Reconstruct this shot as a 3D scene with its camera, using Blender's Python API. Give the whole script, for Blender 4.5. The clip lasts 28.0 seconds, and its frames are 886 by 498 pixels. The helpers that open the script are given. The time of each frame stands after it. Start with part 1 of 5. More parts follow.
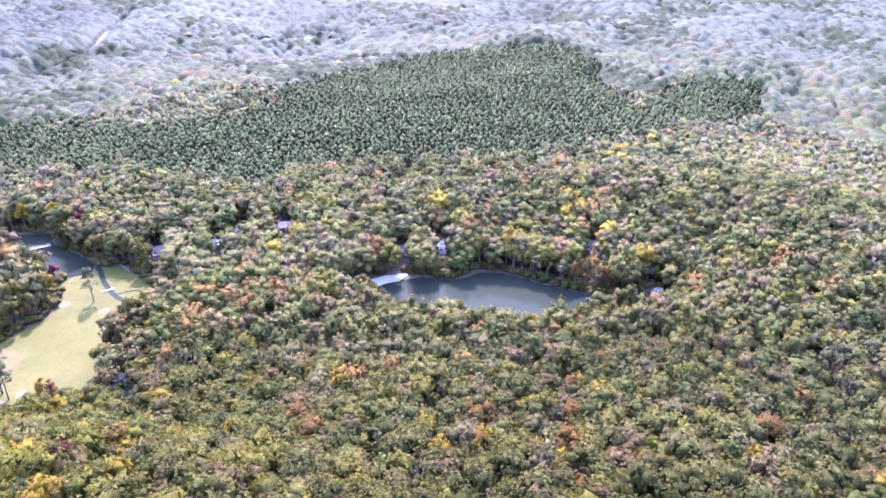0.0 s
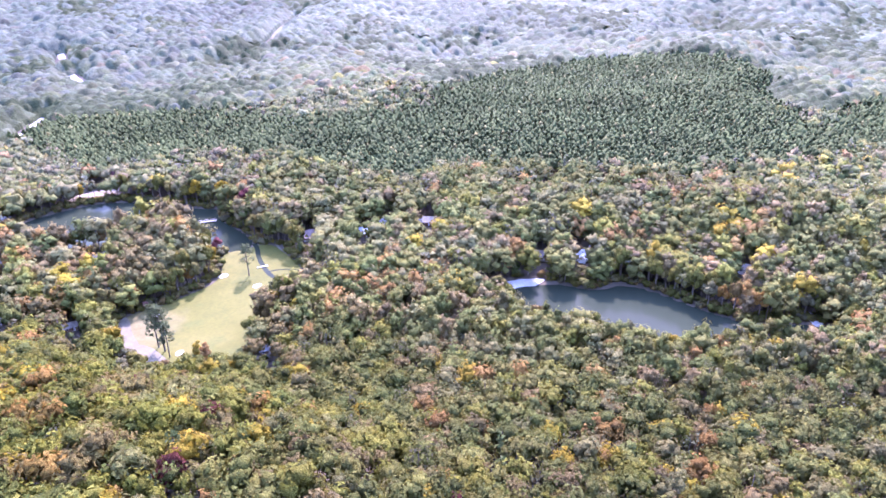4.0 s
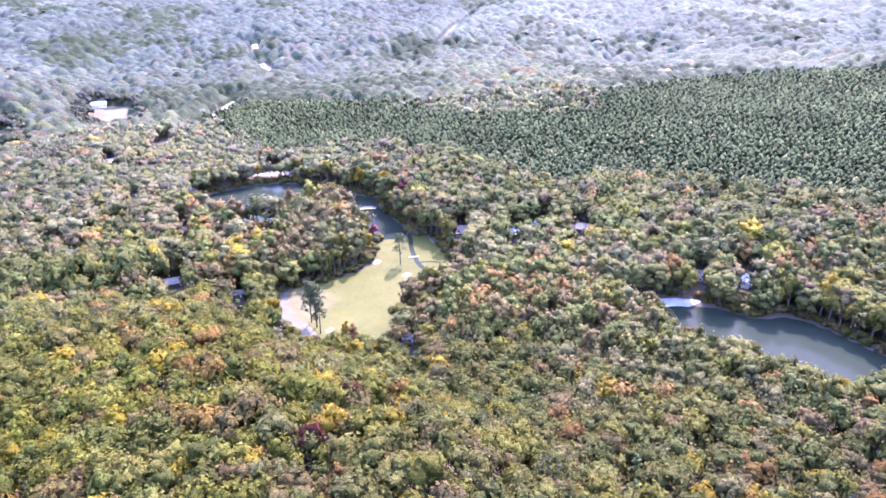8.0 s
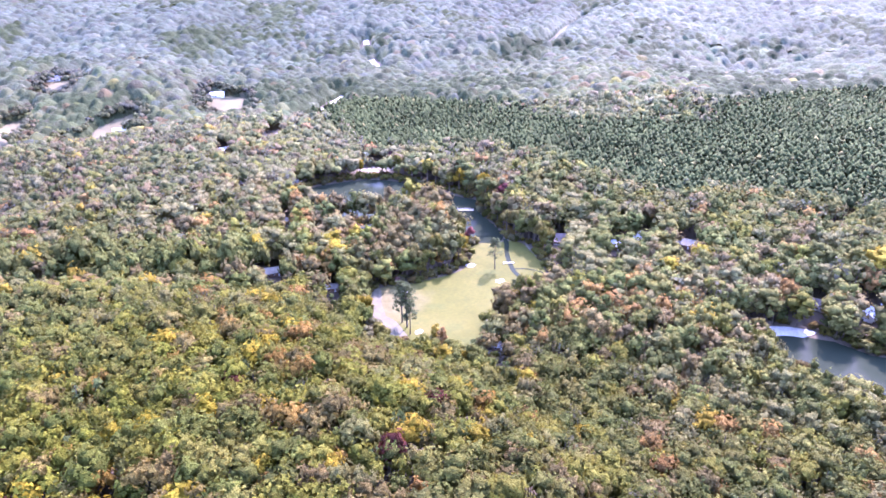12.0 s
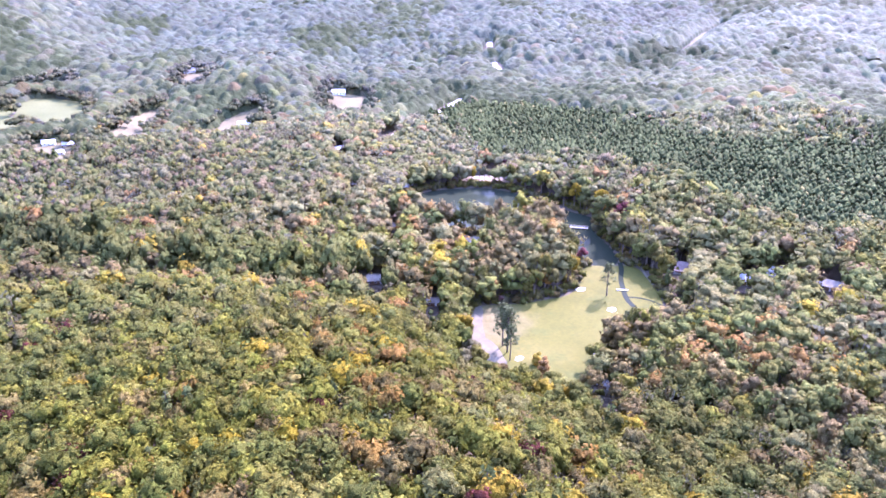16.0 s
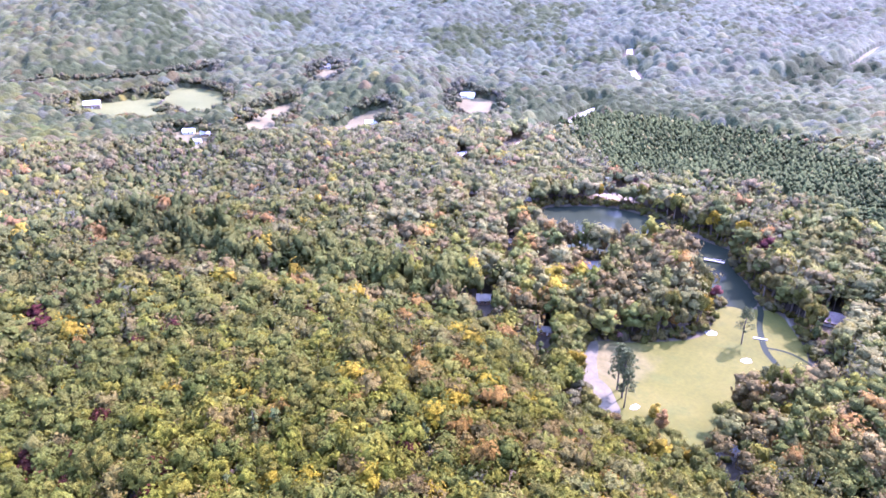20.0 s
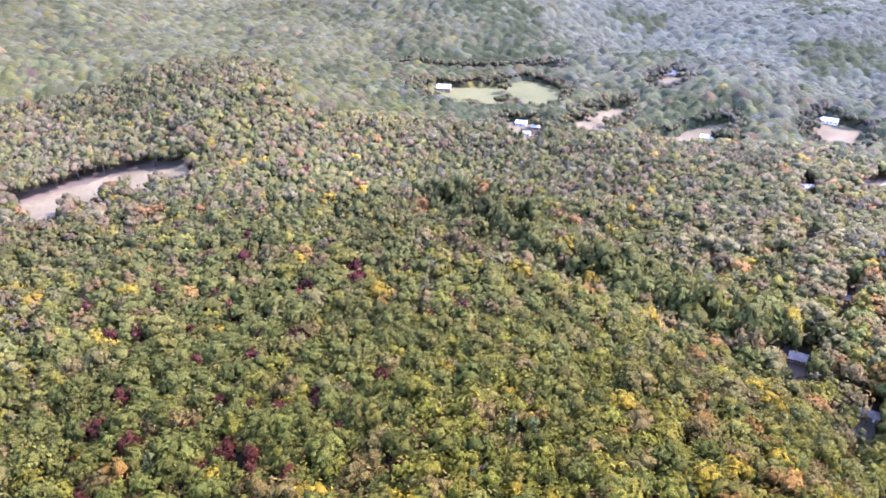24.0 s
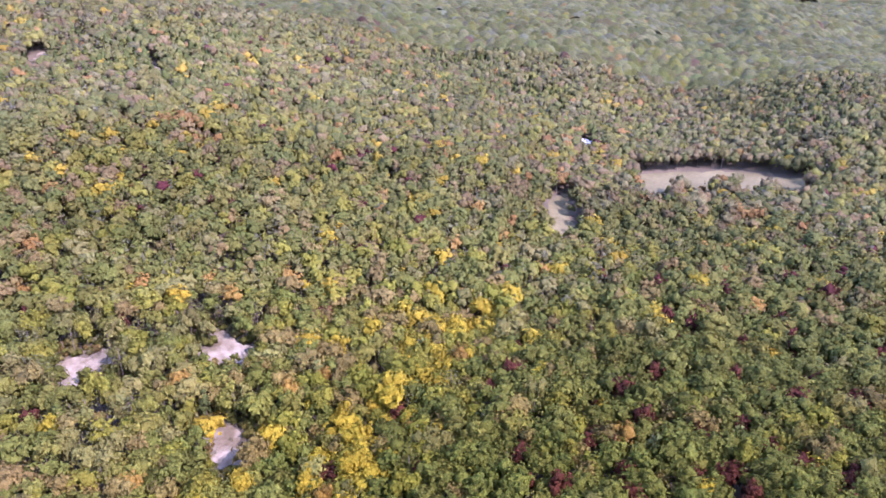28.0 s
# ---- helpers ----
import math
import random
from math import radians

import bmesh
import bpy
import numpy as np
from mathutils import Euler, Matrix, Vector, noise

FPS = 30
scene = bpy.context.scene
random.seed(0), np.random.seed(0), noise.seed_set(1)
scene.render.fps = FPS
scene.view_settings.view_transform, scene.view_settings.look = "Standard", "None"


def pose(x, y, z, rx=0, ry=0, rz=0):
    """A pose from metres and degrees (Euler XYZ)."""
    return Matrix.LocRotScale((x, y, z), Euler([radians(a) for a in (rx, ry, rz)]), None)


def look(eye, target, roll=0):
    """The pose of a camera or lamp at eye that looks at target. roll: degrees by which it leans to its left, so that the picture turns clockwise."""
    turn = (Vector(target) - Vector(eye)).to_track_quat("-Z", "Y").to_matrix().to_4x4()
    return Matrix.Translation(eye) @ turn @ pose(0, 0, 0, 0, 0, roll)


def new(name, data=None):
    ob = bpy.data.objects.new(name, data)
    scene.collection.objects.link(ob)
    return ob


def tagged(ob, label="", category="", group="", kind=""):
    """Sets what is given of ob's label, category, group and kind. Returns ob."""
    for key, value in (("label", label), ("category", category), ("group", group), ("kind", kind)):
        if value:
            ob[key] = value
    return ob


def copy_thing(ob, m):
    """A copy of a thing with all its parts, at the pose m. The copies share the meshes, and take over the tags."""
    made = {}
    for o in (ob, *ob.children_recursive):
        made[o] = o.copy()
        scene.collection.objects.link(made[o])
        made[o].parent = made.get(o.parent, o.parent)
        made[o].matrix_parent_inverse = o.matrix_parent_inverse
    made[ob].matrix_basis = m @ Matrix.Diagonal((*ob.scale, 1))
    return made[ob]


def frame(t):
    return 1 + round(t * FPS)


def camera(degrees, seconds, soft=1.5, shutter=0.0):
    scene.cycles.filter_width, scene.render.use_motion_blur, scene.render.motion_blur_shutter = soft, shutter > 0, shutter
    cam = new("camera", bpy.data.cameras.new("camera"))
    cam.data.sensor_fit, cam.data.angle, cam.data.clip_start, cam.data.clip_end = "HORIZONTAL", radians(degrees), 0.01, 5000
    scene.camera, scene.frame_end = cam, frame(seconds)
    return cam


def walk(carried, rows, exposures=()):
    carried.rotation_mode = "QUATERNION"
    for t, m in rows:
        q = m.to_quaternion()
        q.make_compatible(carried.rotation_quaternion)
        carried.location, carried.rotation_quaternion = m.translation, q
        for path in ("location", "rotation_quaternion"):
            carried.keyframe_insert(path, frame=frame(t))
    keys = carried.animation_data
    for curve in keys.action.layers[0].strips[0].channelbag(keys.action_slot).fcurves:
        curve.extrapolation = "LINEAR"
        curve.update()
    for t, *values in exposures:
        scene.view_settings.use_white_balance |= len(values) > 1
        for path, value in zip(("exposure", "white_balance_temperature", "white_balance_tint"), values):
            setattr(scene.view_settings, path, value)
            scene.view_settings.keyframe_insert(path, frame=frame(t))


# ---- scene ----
# A drone hovers and turns over an autumn forest valley with a meadow, ponds and cabins.
cam = camera(64.79, 28.0, soft=1.6)
# seconds, x, y, z, tilt, lean, heading
PATH = [
    (0, 0.0, 0.0, 240.0, 64.03, 0.03, -4.90),
    (0.5, -0.0, -0.2, 240.0, 64.07, -0.00, -4.32),
    (1, -0.1, 0.0, 240.0, 64.08, -0.05, -3.53),
    (1.5, -0.6, 0.3, 239.8, 64.10, -0.01, -1.99),
    (2, -0.6, 0.2, 240.0, 64.12, -0.03, 0.31),
    (2.5, -0.5, 0.3, 240.0, 64.12, -0.11, 2.22),
    (3, -1.0, 0.5, 240.0, 64.15, -0.10, 3.93),
    (3.5, -1.4, 0.8, 239.9, 64.17, -0.06, 5.71),
    (5.5, -2.0, 1.6, 239.1, 64.28, -0.10, 12.70),
    (6, -2.2, 1.8, 239.0, 64.29, -0.08, 14.35),
    (6.5, -2.3, 2.2, 238.5, 64.34, -0.07, 16.04),
    (7, -2.3, 2.3, 238.4, 64.34, -0.09, 17.64),
    (7.5, -2.5, 2.3, 238.5, 64.36, -0.11, 19.25),
    (8, -2.5, 2.5, 238.4, 64.37, -0.11, 21.00),
    (8.5, -2.4, 2.5, 238.4, 64.37, -0.14, 22.71),
    (9, -2.6, 2.5, 238.4, 64.36, -0.11, 24.28),
    (9.5, -2.9, 2.8, 238.3, 64.35, -0.06, 25.81),
    (10, -3.1, 3.4, 238.5, 64.33, -0.07, 27.33),
    (10.5, -3.7, 4.4, 238.7, 64.31, -0.07, 28.82),
    (11, -4.2, 5.8, 238.7, 64.30, -0.07, 29.41),
    (11.5, -4.8, 7.5, 238.9, 64.27, -0.06, 29.47),
    (12, -6.0, 9.5, 238.8, 64.26, -0.04, 29.64),
    (12.5, -7.5, 11.4, 238.7, 64.27, -0.04, 31.49),
    (14.5, -12.7, 21.4, 238.7, 64.26, -0.04, 36.27),
    (15, -14.0, 23.8, 239.2, 64.21, -0.06, 37.42),
    (15.5, -15.5, 26.2, 239.0, 64.23, -0.03, 38.55),
    (16, -17.4, 28.6, 238.9, 64.24, 0.03, 39.54),
    (16.5, -19.6, 31.1, 238.8, 64.26, 0.08, 40.50),
    (17, -21.4, 33.8, 238.8, 64.26, 0.10, 41.48),
    (17.5, -23.3, 36.5, 238.9, 64.23, 0.10, 42.48),
    (18, -25.0, 39.0, 239.3, 64.18, 0.12, 43.49),
    (18.5, -27.1, 41.5, 239.2, 64.16, 0.13, 44.44),
    (19, -29.5, 44.0, 239.2, 64.15, 0.17, 45.83),
    (19.5, -31.4, 46.2, 239.2, 64.16, 0.21, 48.16),
    (20, -33.6, 48.5, 239.0, 64.19, 0.24, 50.33),
    (20.5, -35.9, 51.0, 239.0, 64.19, 0.25, 51.41),
    (22.5, -41.3, 57.1, 239.8, 64.05, 0.06, 58.10),
    (23, -42.8, 55.8, 238.6, 64.10, 0.05, 65.44),
    (23.5, -43.2, 56.4, 237.1, 64.24, 0.06, 72.33),
    (24, -43.2, 57.1, 236.7, 64.25, 0.04, 77.81),
    (24.5, -43.5, 57.3, 236.2, 64.26, 0.04, 83.77),
    (25, -44.4, 57.1, 235.1, 64.33, -0.01, 90.50),
    (25.5, -44.8, 57.1, 234.7, 64.34, -0.06, 97.27),
    (26, -45.4, 56.3, 234.2, 64.38, 0.01, 104.20),
    (26.5, -46.6, 55.8, 232.9, 64.49, -0.05, 110.73),
    (27, -46.8, 56.0, 232.7, 64.56, -0.06, 116.24),
    (27.5, -47.0, 55.4, 232.5, 64.57, -0.03, 122.10),
    (28, -47.5, 55.7, 232.0, 64.65, -0.04, 127.57),
]
walk(cam, [(t, pose(x, y, z, tilt, 0, head) @ pose(0, 0, 0, 0, 0, lean)) for t, x, y, z, tilt, lean, head in PATH],
     [(0, 3.69, 5350, 63), (8, 3.69, 5350, 63), (17, 3.64, 5400, 63), (21, 3.59, 5400, 63), (22.5, 3.72, 5540, 58), (23.5, 3.39, 5570, 58), (24.5, 3.17, 5570, 55), (25, 3.01, 5570, 55), (26.5, 2.90, 5570, 55), (28, 2.79, 5570, 55)])

# ---- daylight ----
SUN_HEIGHT, SUN_HEADING = 44.0, -3.0          # degrees; heading from +y towards +x is positive
world = bpy.data.worlds.new("sky")
scene.world = world
world.use_nodes = True
sky = world.node_tree.nodes.new("ShaderNodeTexSky")
sky.sky_type, sky.sun_disc = "NISHITA", False
sky.sun_elevation, sky.sun_rotation = radians(SUN_HEIGHT), radians(SUN_HEADING)
sky.altitude, sky.air_density, sky.dust_density, sky.ozone_density = 300, 1.8, 1.8, 4.0
back = world.node_tree.nodes["Background"]
back.inputs["Strength"].default_value = 0.15
world.node_tree.links.new(sky.outputs[0], back.inputs["Color"])
sun_data = bpy.data.lights.new("sun", "SUN")
sun_data.energy, sun_data.angle, sun_data.color = 2.0, radians(0.53), (1.0, 0.95, 0.86)
sun = new("sun", sun_data)
ce, se = math.cos(radians(SUN_HEIGHT)), math.sin(radians(SUN_HEIGHT))
sun.matrix_world = look((400 * math.sin(radians(SUN_HEADING)) * ce, 400 * math.cos(radians(SUN_HEADING)) * ce, 400 * se), (0, 0, 0))


# ---- materials ----
def material(name, rough=0.8, spec=0.3):
    m = bpy.data.materials.new(name)
    m.use_nodes = True
    b = m.node_tree.nodes["Principled BSDF"]
    b.inputs["Roughness"].default_value = rough
    b.inputs["Specular IOR Level"].default_value = spec
    return m, m.node_tree.nodes, m.node_tree.links, b


def place_vector(nodes, links, scale):
    g = nodes.new("ShaderNodeNewGeometry")
    v = nodes.new("ShaderNodeVectorMath")
    v.operation = "SCALE"
    v.inputs["Scale"].default_value = scale
    links.new(g.outputs["Position"], v.inputs[0])
    return v.outputs[0]


def noise_node(nodes, links, scale, detail=4.0, rough=0.55):
    n = nodes.new("ShaderNodeTexNoise")
    n.inputs["Scale"].default_value = 1.0
    n.inputs["Detail"].default_value = detail
    n.inputs["Roughness"].default_value = rough
    links.new(place_vector(nodes, links, scale), n.inputs["Vector"])
    return n.outputs["Fac"]


def ramp_node(nodes, links, source, stops):
    r = nodes.new("ShaderNodeValToRGB")
    e = r.color_ramp.elements
    while len(e) < len(stops):
        e.new(0.5)
    for k, (pos, col) in zip(e, stops):
        k.position, k.color = pos, (*col, 1)
    links.new(source, r.inputs["Fac"])
    return r.outputs["Color"]


def mix_node(nodes, links, kind, fac, a, b):
    x = nodes.new("ShaderNodeMix")
    x.data_type, x.blend_type = "RGBA", kind
    for socket, value in ((x.inputs[0], fac), (x.inputs[6], a), (x.inputs[7], b)):
        if isinstance(value, (int, float)):
            socket.default_value = value
        elif isinstance(value, tuple):
            socket.default_value = (*value, 1)
        else:
            links.new(value, socket)
    return x.outputs[2]


def bump_node(nodes, links, height, strength, distance, b):
    n = nodes.new("ShaderNodeBump")
    n.inputs["Strength"].default_value, n.inputs["Distance"].default_value = strength, distance
    links.new(height, n.inputs["Height"])
    links.new(n.outputs[0], b.inputs["Normal"])


def surface(name, stops, scale, fine, rough=0.85, spec=0.25, bump=0.3, depth=0.05, metal=0.0):
    """Two scales of uneven colour and a fine relief."""
    m, nodes, links, b = material(name, rough, spec)
    broad = ramp_node(nodes, links, noise_node(nodes, links, scale), stops)
    grain = ramp_node(nodes, links, noise_node(nodes, links, fine, 3), [(0.3, (0.86, 0.86, 0.86)), (0.7, (1.08, 1.08, 1.08))])
    links.new(mix_node(nodes, links, "MULTIPLY", 1.0, broad, grain), b.inputs["Base Color"])
    b.inputs["Metallic"].default_value = metal
    bump_node(nodes, links, noise_node(nodes, links, fine * 1.5, 4), bump, depth, b)
    return m


def foliage(name, gloss, through_light, clump=0.9, depth=0.6, spread=0.22):
    """Leaves: each tree's own colour, uneven from clump to clump, part of the light shines through; clumps share the crown's rounding."""
    m, nodes, links, b = material(name, 0.6, gloss)
    a = nodes.new("ShaderNodeAttribute")
    a.attribute_name = "leaf_colour"
    g = nodes.new("ShaderNodeNewGeometry")
    island = ramp_node(nodes, links, g.outputs["Random Per Island"], [(0.0, (1 - spread,) * 3), (1.0, (1 + spread, 1 + spread, 1 + 0.6 * spread))])
    grain = ramp_node(nodes, links, noise_node(nodes, links, 1.6 * clump, 3, 0.7), [(0.34, (0.75, 0.77, 0.78)), (0.66, (1.17, 1.16, 1.12))])
    col = mix_node(nodes, links, "MULTIPLY", 1.0, mix_node(nodes, links, "MULTIPLY", 1.0, a.outputs["Color"], island), grain)
    links.new(col, b.inputs["Base Color"])
    facing = nodes.new("ShaderNodeAttribute")
    facing.attribute_name = "facing"
    turn = nodes.new("ShaderNodeVectorTransform")
    turn.vector_type, turn.convert_from, turn.convert_to = "NORMAL", "OBJECT", "WORLD"
    links.new(facing.outputs["Vector"], turn.inputs[0])
    cells = nodes.new("ShaderNodeTexVoronoi")
    cells.feature = "SMOOTH_F1"
    cells.inputs["Scale"].default_value, cells.inputs["Smoothness"].default_value = 1.0, 0.3
    links.new(place_vector(nodes, links, clump), cells.inputs["Vector"])
    height = nodes.new("ShaderNodeMath")
    height.operation = "SUBTRACT"
    links.new(noise_node(nodes, links, 2.6 * clump, 2, 0.6), height.inputs[0])
    links.new(cells.outputs["Distance"], height.inputs[1])
    relief = nodes.new("ShaderNodeBump")
    relief.inputs["Strength"].default_value, relief.inputs["Distance"].default_value = 1.0, depth
    links.new(height.outputs[0], relief.inputs["Height"])
    links.new(turn.outputs[0], relief.inputs["Normal"])
    t = nodes.new("ShaderNodeBsdfTranslucent")
    links.new(relief.outputs[0], b.inputs["Normal"])
    links.new(relief.outputs[0], t.inputs["Normal"])
    links.new(mix_node(nodes, links, "MULTIPLY", 1.0, col, (1.15, 1.15, 0.7)), t.inputs["Color"])
    x = nodes.new("ShaderNodeMixShader")
    x.inputs[0].default_value = through_light
    links.new(b.outputs[0], x.inputs[1])
    links.new(t.outputs[0], x.inputs[2])
    links.new(x.outputs[0], nodes["Material Output"].inputs["Surface"])
    return m


LEAF = foliage("leaves", 0.02, 0.32, 1.9, 0.46, 0.3)
MID_LEAF = foliage("valley_leaves", 0.01, 0.36, 1.3, 0.4, 0.14)
FAR_LEAF = foliage("distant_leaves", 0.01, 0.3, 0.4, 0.35, 0.04)
NEEDLE = foliage("needles", 0.02, 0.2, 1.6, 0.5, 0.25)
FAR_NEEDLE = foliage("distant_needles", 0.01, 0.34, 0.4, 0.35, 0.14)
BARK = surface("bark", [(0.3, (0.07, 0.054, 0.038)), (0.7, (0.14, 0.112, 0.084))], 0.4, 3.0, 0.9, 0.2, 0.6, 0.1)
FLOOR = surface("leaf_litter", [(0.3, (0.055, 0.045, 0.03)), (0.5, (0.08, 0.064, 0.042)), (0.7, (0.11, 0.088, 0.06))], 0.03, 0.8, 0.95, 0.1, 0.5, 0.3)


def meadow_material():
    """Mown grass, tan and worn where the drive meets it, with yellow and green patches."""
    m, nodes, links, b = material("meadow_grass", 0.9, 0.2)
    broad = ramp_node(nodes, links, noise_node(nodes, links, 0.035, 5, 0.6), [(0.36, (0.051, 0.052, 0.005)), (0.5, (0.064, 0.061, 0.006)), (0.64, (0.078, 0.07, 0.01))])
    green = ramp_node(nodes, links, noise_node(nodes, links, 0.11, 3), [(0.56, (0, 0, 0)), (0.72, (0.6, 0.6, 0.6))])
    broad = mix_node(nodes, links, "MIX", green, broad, (0.048, 0.056, 0.008))
    g = nodes.new("ShaderNodeNewGeometry")
    far = nodes.new("ShaderNodeVectorMath")
    far.operation = "DISTANCE"
    links.new(g.outputs["Position"], far.inputs[0])
    far.inputs[1].default_value = (-208, 291, 40)
    wave = nodes.new("ShaderNodeMath")
    wave.operation = "MULTIPLY_ADD"
    links.new(noise_node(nodes, links, 0.12, 4), wave.inputs[0])
    wave.inputs[1].default_value = 24.0
    links.new(far.outputs["Value"], wave.inputs[2])
    spread = nodes.new("ShaderNodeMapRange")
    links.new(wave.outputs[0], spread.inputs[0])
    spread.inputs[1].default_value, spread.inputs[2].default_value, spread.inputs[3].default_value, spread.inputs[4].default_value = 24.0, 44.0, 1.0, 0.0
    dry = ramp_node(nodes, links, noise_node(nodes, links, 0.2, 4), [(0.34, (0.078, 0.066, 0.021)), (0.66, (0.104, 0.088, 0.033))])
    col = mix_node(nodes, links, "MIX", spread.outputs[0], broad, dry)
    grain = ramp_node(nodes, links, noise_node(nodes, links, 0.5, 4, 0.7), [(0.35, (0.86, 0.87, 0.86)), (0.65, (1.1, 1.09, 1.06))])
    links.new(mix_node(nodes, links, "MULTIPLY", 1.0, col, grain), b.inputs["Base Color"])
    bump_node(nodes, links, noise_node(nodes, links, 0.8, 4), 0.4, 0.1, b)
    return m


GRASS = meadow_material()
HAY = surface("dry_field", [(0.34, (0.084, 0.071, 0.033)), (0.66, (0.126, 0.107, 0.053))], 0.045, 0.4, 0.92, 0.15, 0.3, 0.1)
CROP = surface("green_field", [(0.34, (0.058, 0.064, 0.017)), (0.66, (0.082, 0.085, 0.027))], 0.02, 0.4, 0.92, 0.15, 0.3, 0.1)
SAND = surface("pale_sand", [(0.3, (0.31, 0.28, 0.235)), (0.7, (0.42, 0.39, 0.345))], 0.15, 1.2, 0.95, 0.1, 0.3, 0.05)
ROCK = surface("bare_soil", [(0.36, (0.09, 0.07, 0.042)), (0.5, (0.15, 0.122, 0.084)), (0.66, (0.22, 0.185, 0.138))], 0.12, 0.7, 0.95, 0.1, 0.5, 0.2)
SANDY = surface("sandy_drive", [(0.3, (0.08, 0.07, 0.043)), (0.7, (0.118, 0.105, 0.07))], 0.12, 0.8, 0.92, 0.15, 0.3, 0.05)
PALE_ROAD = surface("pale_concrete_road", [(0.3, (0.22, 0.2, 0.18)), (0.7, (0.3, 0.28, 0.255))], 0.1, 1.0, 0.9, 0.2, 0.2, 0.03)
PAVE = surface("worn_asphalt", [(0.3, (0.17, 0.16, 0.145)), (0.7, (0.23, 0.218, 0.2))], 0.1, 1.0, 0.85, 0.25, 0.2, 0.03)


def water_material():
    m, nodes, links, b = material("lake_water", 0.14, 0.025)
    links.new(ramp_node(nodes, links, noise_node(nodes, links, 0.02), [(0.3, (0.016, 0.021, 0.013)), (0.7, (0.022, 0.028, 0.017))]), b.inputs["Base Color"])
    b.inputs["IOR"].default_value = 1.33
    bump_node(nodes, links, noise_node(nodes, links, 0.6, 3), 0.06, 0.15, b)
    return m


WATER = water_material()

# ---- plan ----
LAKE = [(-323, 364), (-362, 410), (-352, 428), (-329, 456), (-302, 462), (-275, 460), (-239, 455), (-229, 460), (-223, 441), (-205, 426), (-190, 415), (-179, 399),
        (-183, 388), (-196, 387), (-210, 390), (-225, 404), (-238, 416), (-252, 402), (-278, 384), (-304, 368)]
RIGHT_LAKE = [(-15, 361), (-10, 382), (11, 386), (23, 388), (36, 381), (49, 385), (55, 392), (69, 389), (83, 381), (100, 367), (112, 360), (126, 353), (163, 360),
              (178, 353), (152, 323), (118, 325), (94, 317), (72, 309), (51, 319), (27, 323), (2, 331)]
MEADOW = [(-219, 302), (-206, 284), (-194, 267), (-178, 257), (-163, 255), (-150, 258), (-138, 257), (-129, 258), (-131, 272), (-142, 306), (-145, 327), (-135, 340), (-135, 360), (-140, 374), (-157, 392),
          (-170, 402), (-179, 398), (-197, 384), (-188, 367), (-183, 348), (-192, 332), (-204, 315)]
PINE_WOOD = [(-486, 579), (-452, 630), (-387, 657), (-304, 665), (-221, 629), (-160, 618), (-116, 637), (-65, 728), (19, 833), (86, 839), (157, 839), (227, 822), (241, 770), (212, 746),
             (226, 671), (235, 619), (300, 689), (394, 722), (348, 618), (193, 537), (59, 519), (-35, 523), (-93, 495), (-137, 493), (-188, 530), (-256, 543), (-310, 537), (-375, 495)]


def soft_outline(points, rounds=2):
    """Rounds the corners of a closed outline."""
    p = np.array(points, float)
    for _ in range(rounds):
        q = np.roll(p, -1, 0)
        p = np.stack([0.75 * p + 0.25 * q, 0.25 * p + 0.75 * q], 1).reshape(-1, 2)
    return p


def ragged(points, amount, seed, depth=0.0):
    """An outline with a frayed, uneven edge."""
    p = soft_outline(points, 3)
    out = unit_rows(p - p.mean(0))
    k = np.array([noise.noise(Vector((q[0] / 14, q[1] / 14, seed))) + 0.6 * noise.noise(Vector((q[0] / 5, q[1] / 5, seed + 3))) for q in p])
    p = p + out * (amount * k)[:, None]
    mid = p.mean(0)
    away = (mid - np.array([-60.0, 40.0])) / np.linalg.norm(mid - np.array([-60.0, 40.0]))
    return p - depth * ((p - mid) @ away)[:, None] * away


def unit_rows(v):
    return v / np.maximum(np.linalg.norm(v, axis=1, keepdims=True), 1e-6)


def edge_distance(x, y, outline):
    """Distance from an outline, negative inside."""
    x, y = np.asarray(x, float), np.asarray(y, float)
    best, inside = np.full(x.shape, 1e9), np.zeros(x.shape, bool)
    for a, b in zip(outline, np.roll(outline, -1, 0)):
        d = b - a
        k = np.clip(((x - a[0]) * d[0] + (y - a[1]) * d[1]) / (d @ d + 1e-9), 0, 1)
        best = np.minimum(best, np.hypot(x - a[0] - k * d[0], y - a[1] - k * d[1]))
        if a[1] != b[1]:
            inside ^= ((a[1] > y) != (b[1] > y)) & (x < (b[0] - a[0]) * (y - a[1]) / (b[1] - a[1]) + a[0])
    return np.where(inside, -best, best)


LAKES = [(soft_outline(LAKE), 40.0), (soft_outline(RIGHT_LAKE), 32.0)]
MEADOW_EDGE, PINE_EDGE = soft_outline(MEADOW), soft_outline(PINE_WOOD, 1)
# hills: x, y, height, spread along x, spread along y
HILLS = [(-150, 90, 8, 170, 100), (-30, 130, 24, 200, 90), (-40, 720, 26, 300, 190), (-380, 1150, 40, 420, 260),
         (330, 900, 34, 320, 300), (-715, 525, 18, 110, 80), (-900, 960, 36, 330, 260), (-860, -5, 44, 190, 130),
         (-1350, 450, 80, 300, 330), (-1320, -330, 62, 260, 220), (250, 420, 16, 130, 130), (300, 1500, 70, 700, 330), (-1000, 1650, 60, 500, 330)]
SPUR = (-275, 50, 18, 290, 130)                         # its brow runs slantwise along the gully
CREST = [(120, -800, 112), (-330, -720, 108), (-650, -850, 100), (-950, -700, 80)]      # the long ridge to the south-west
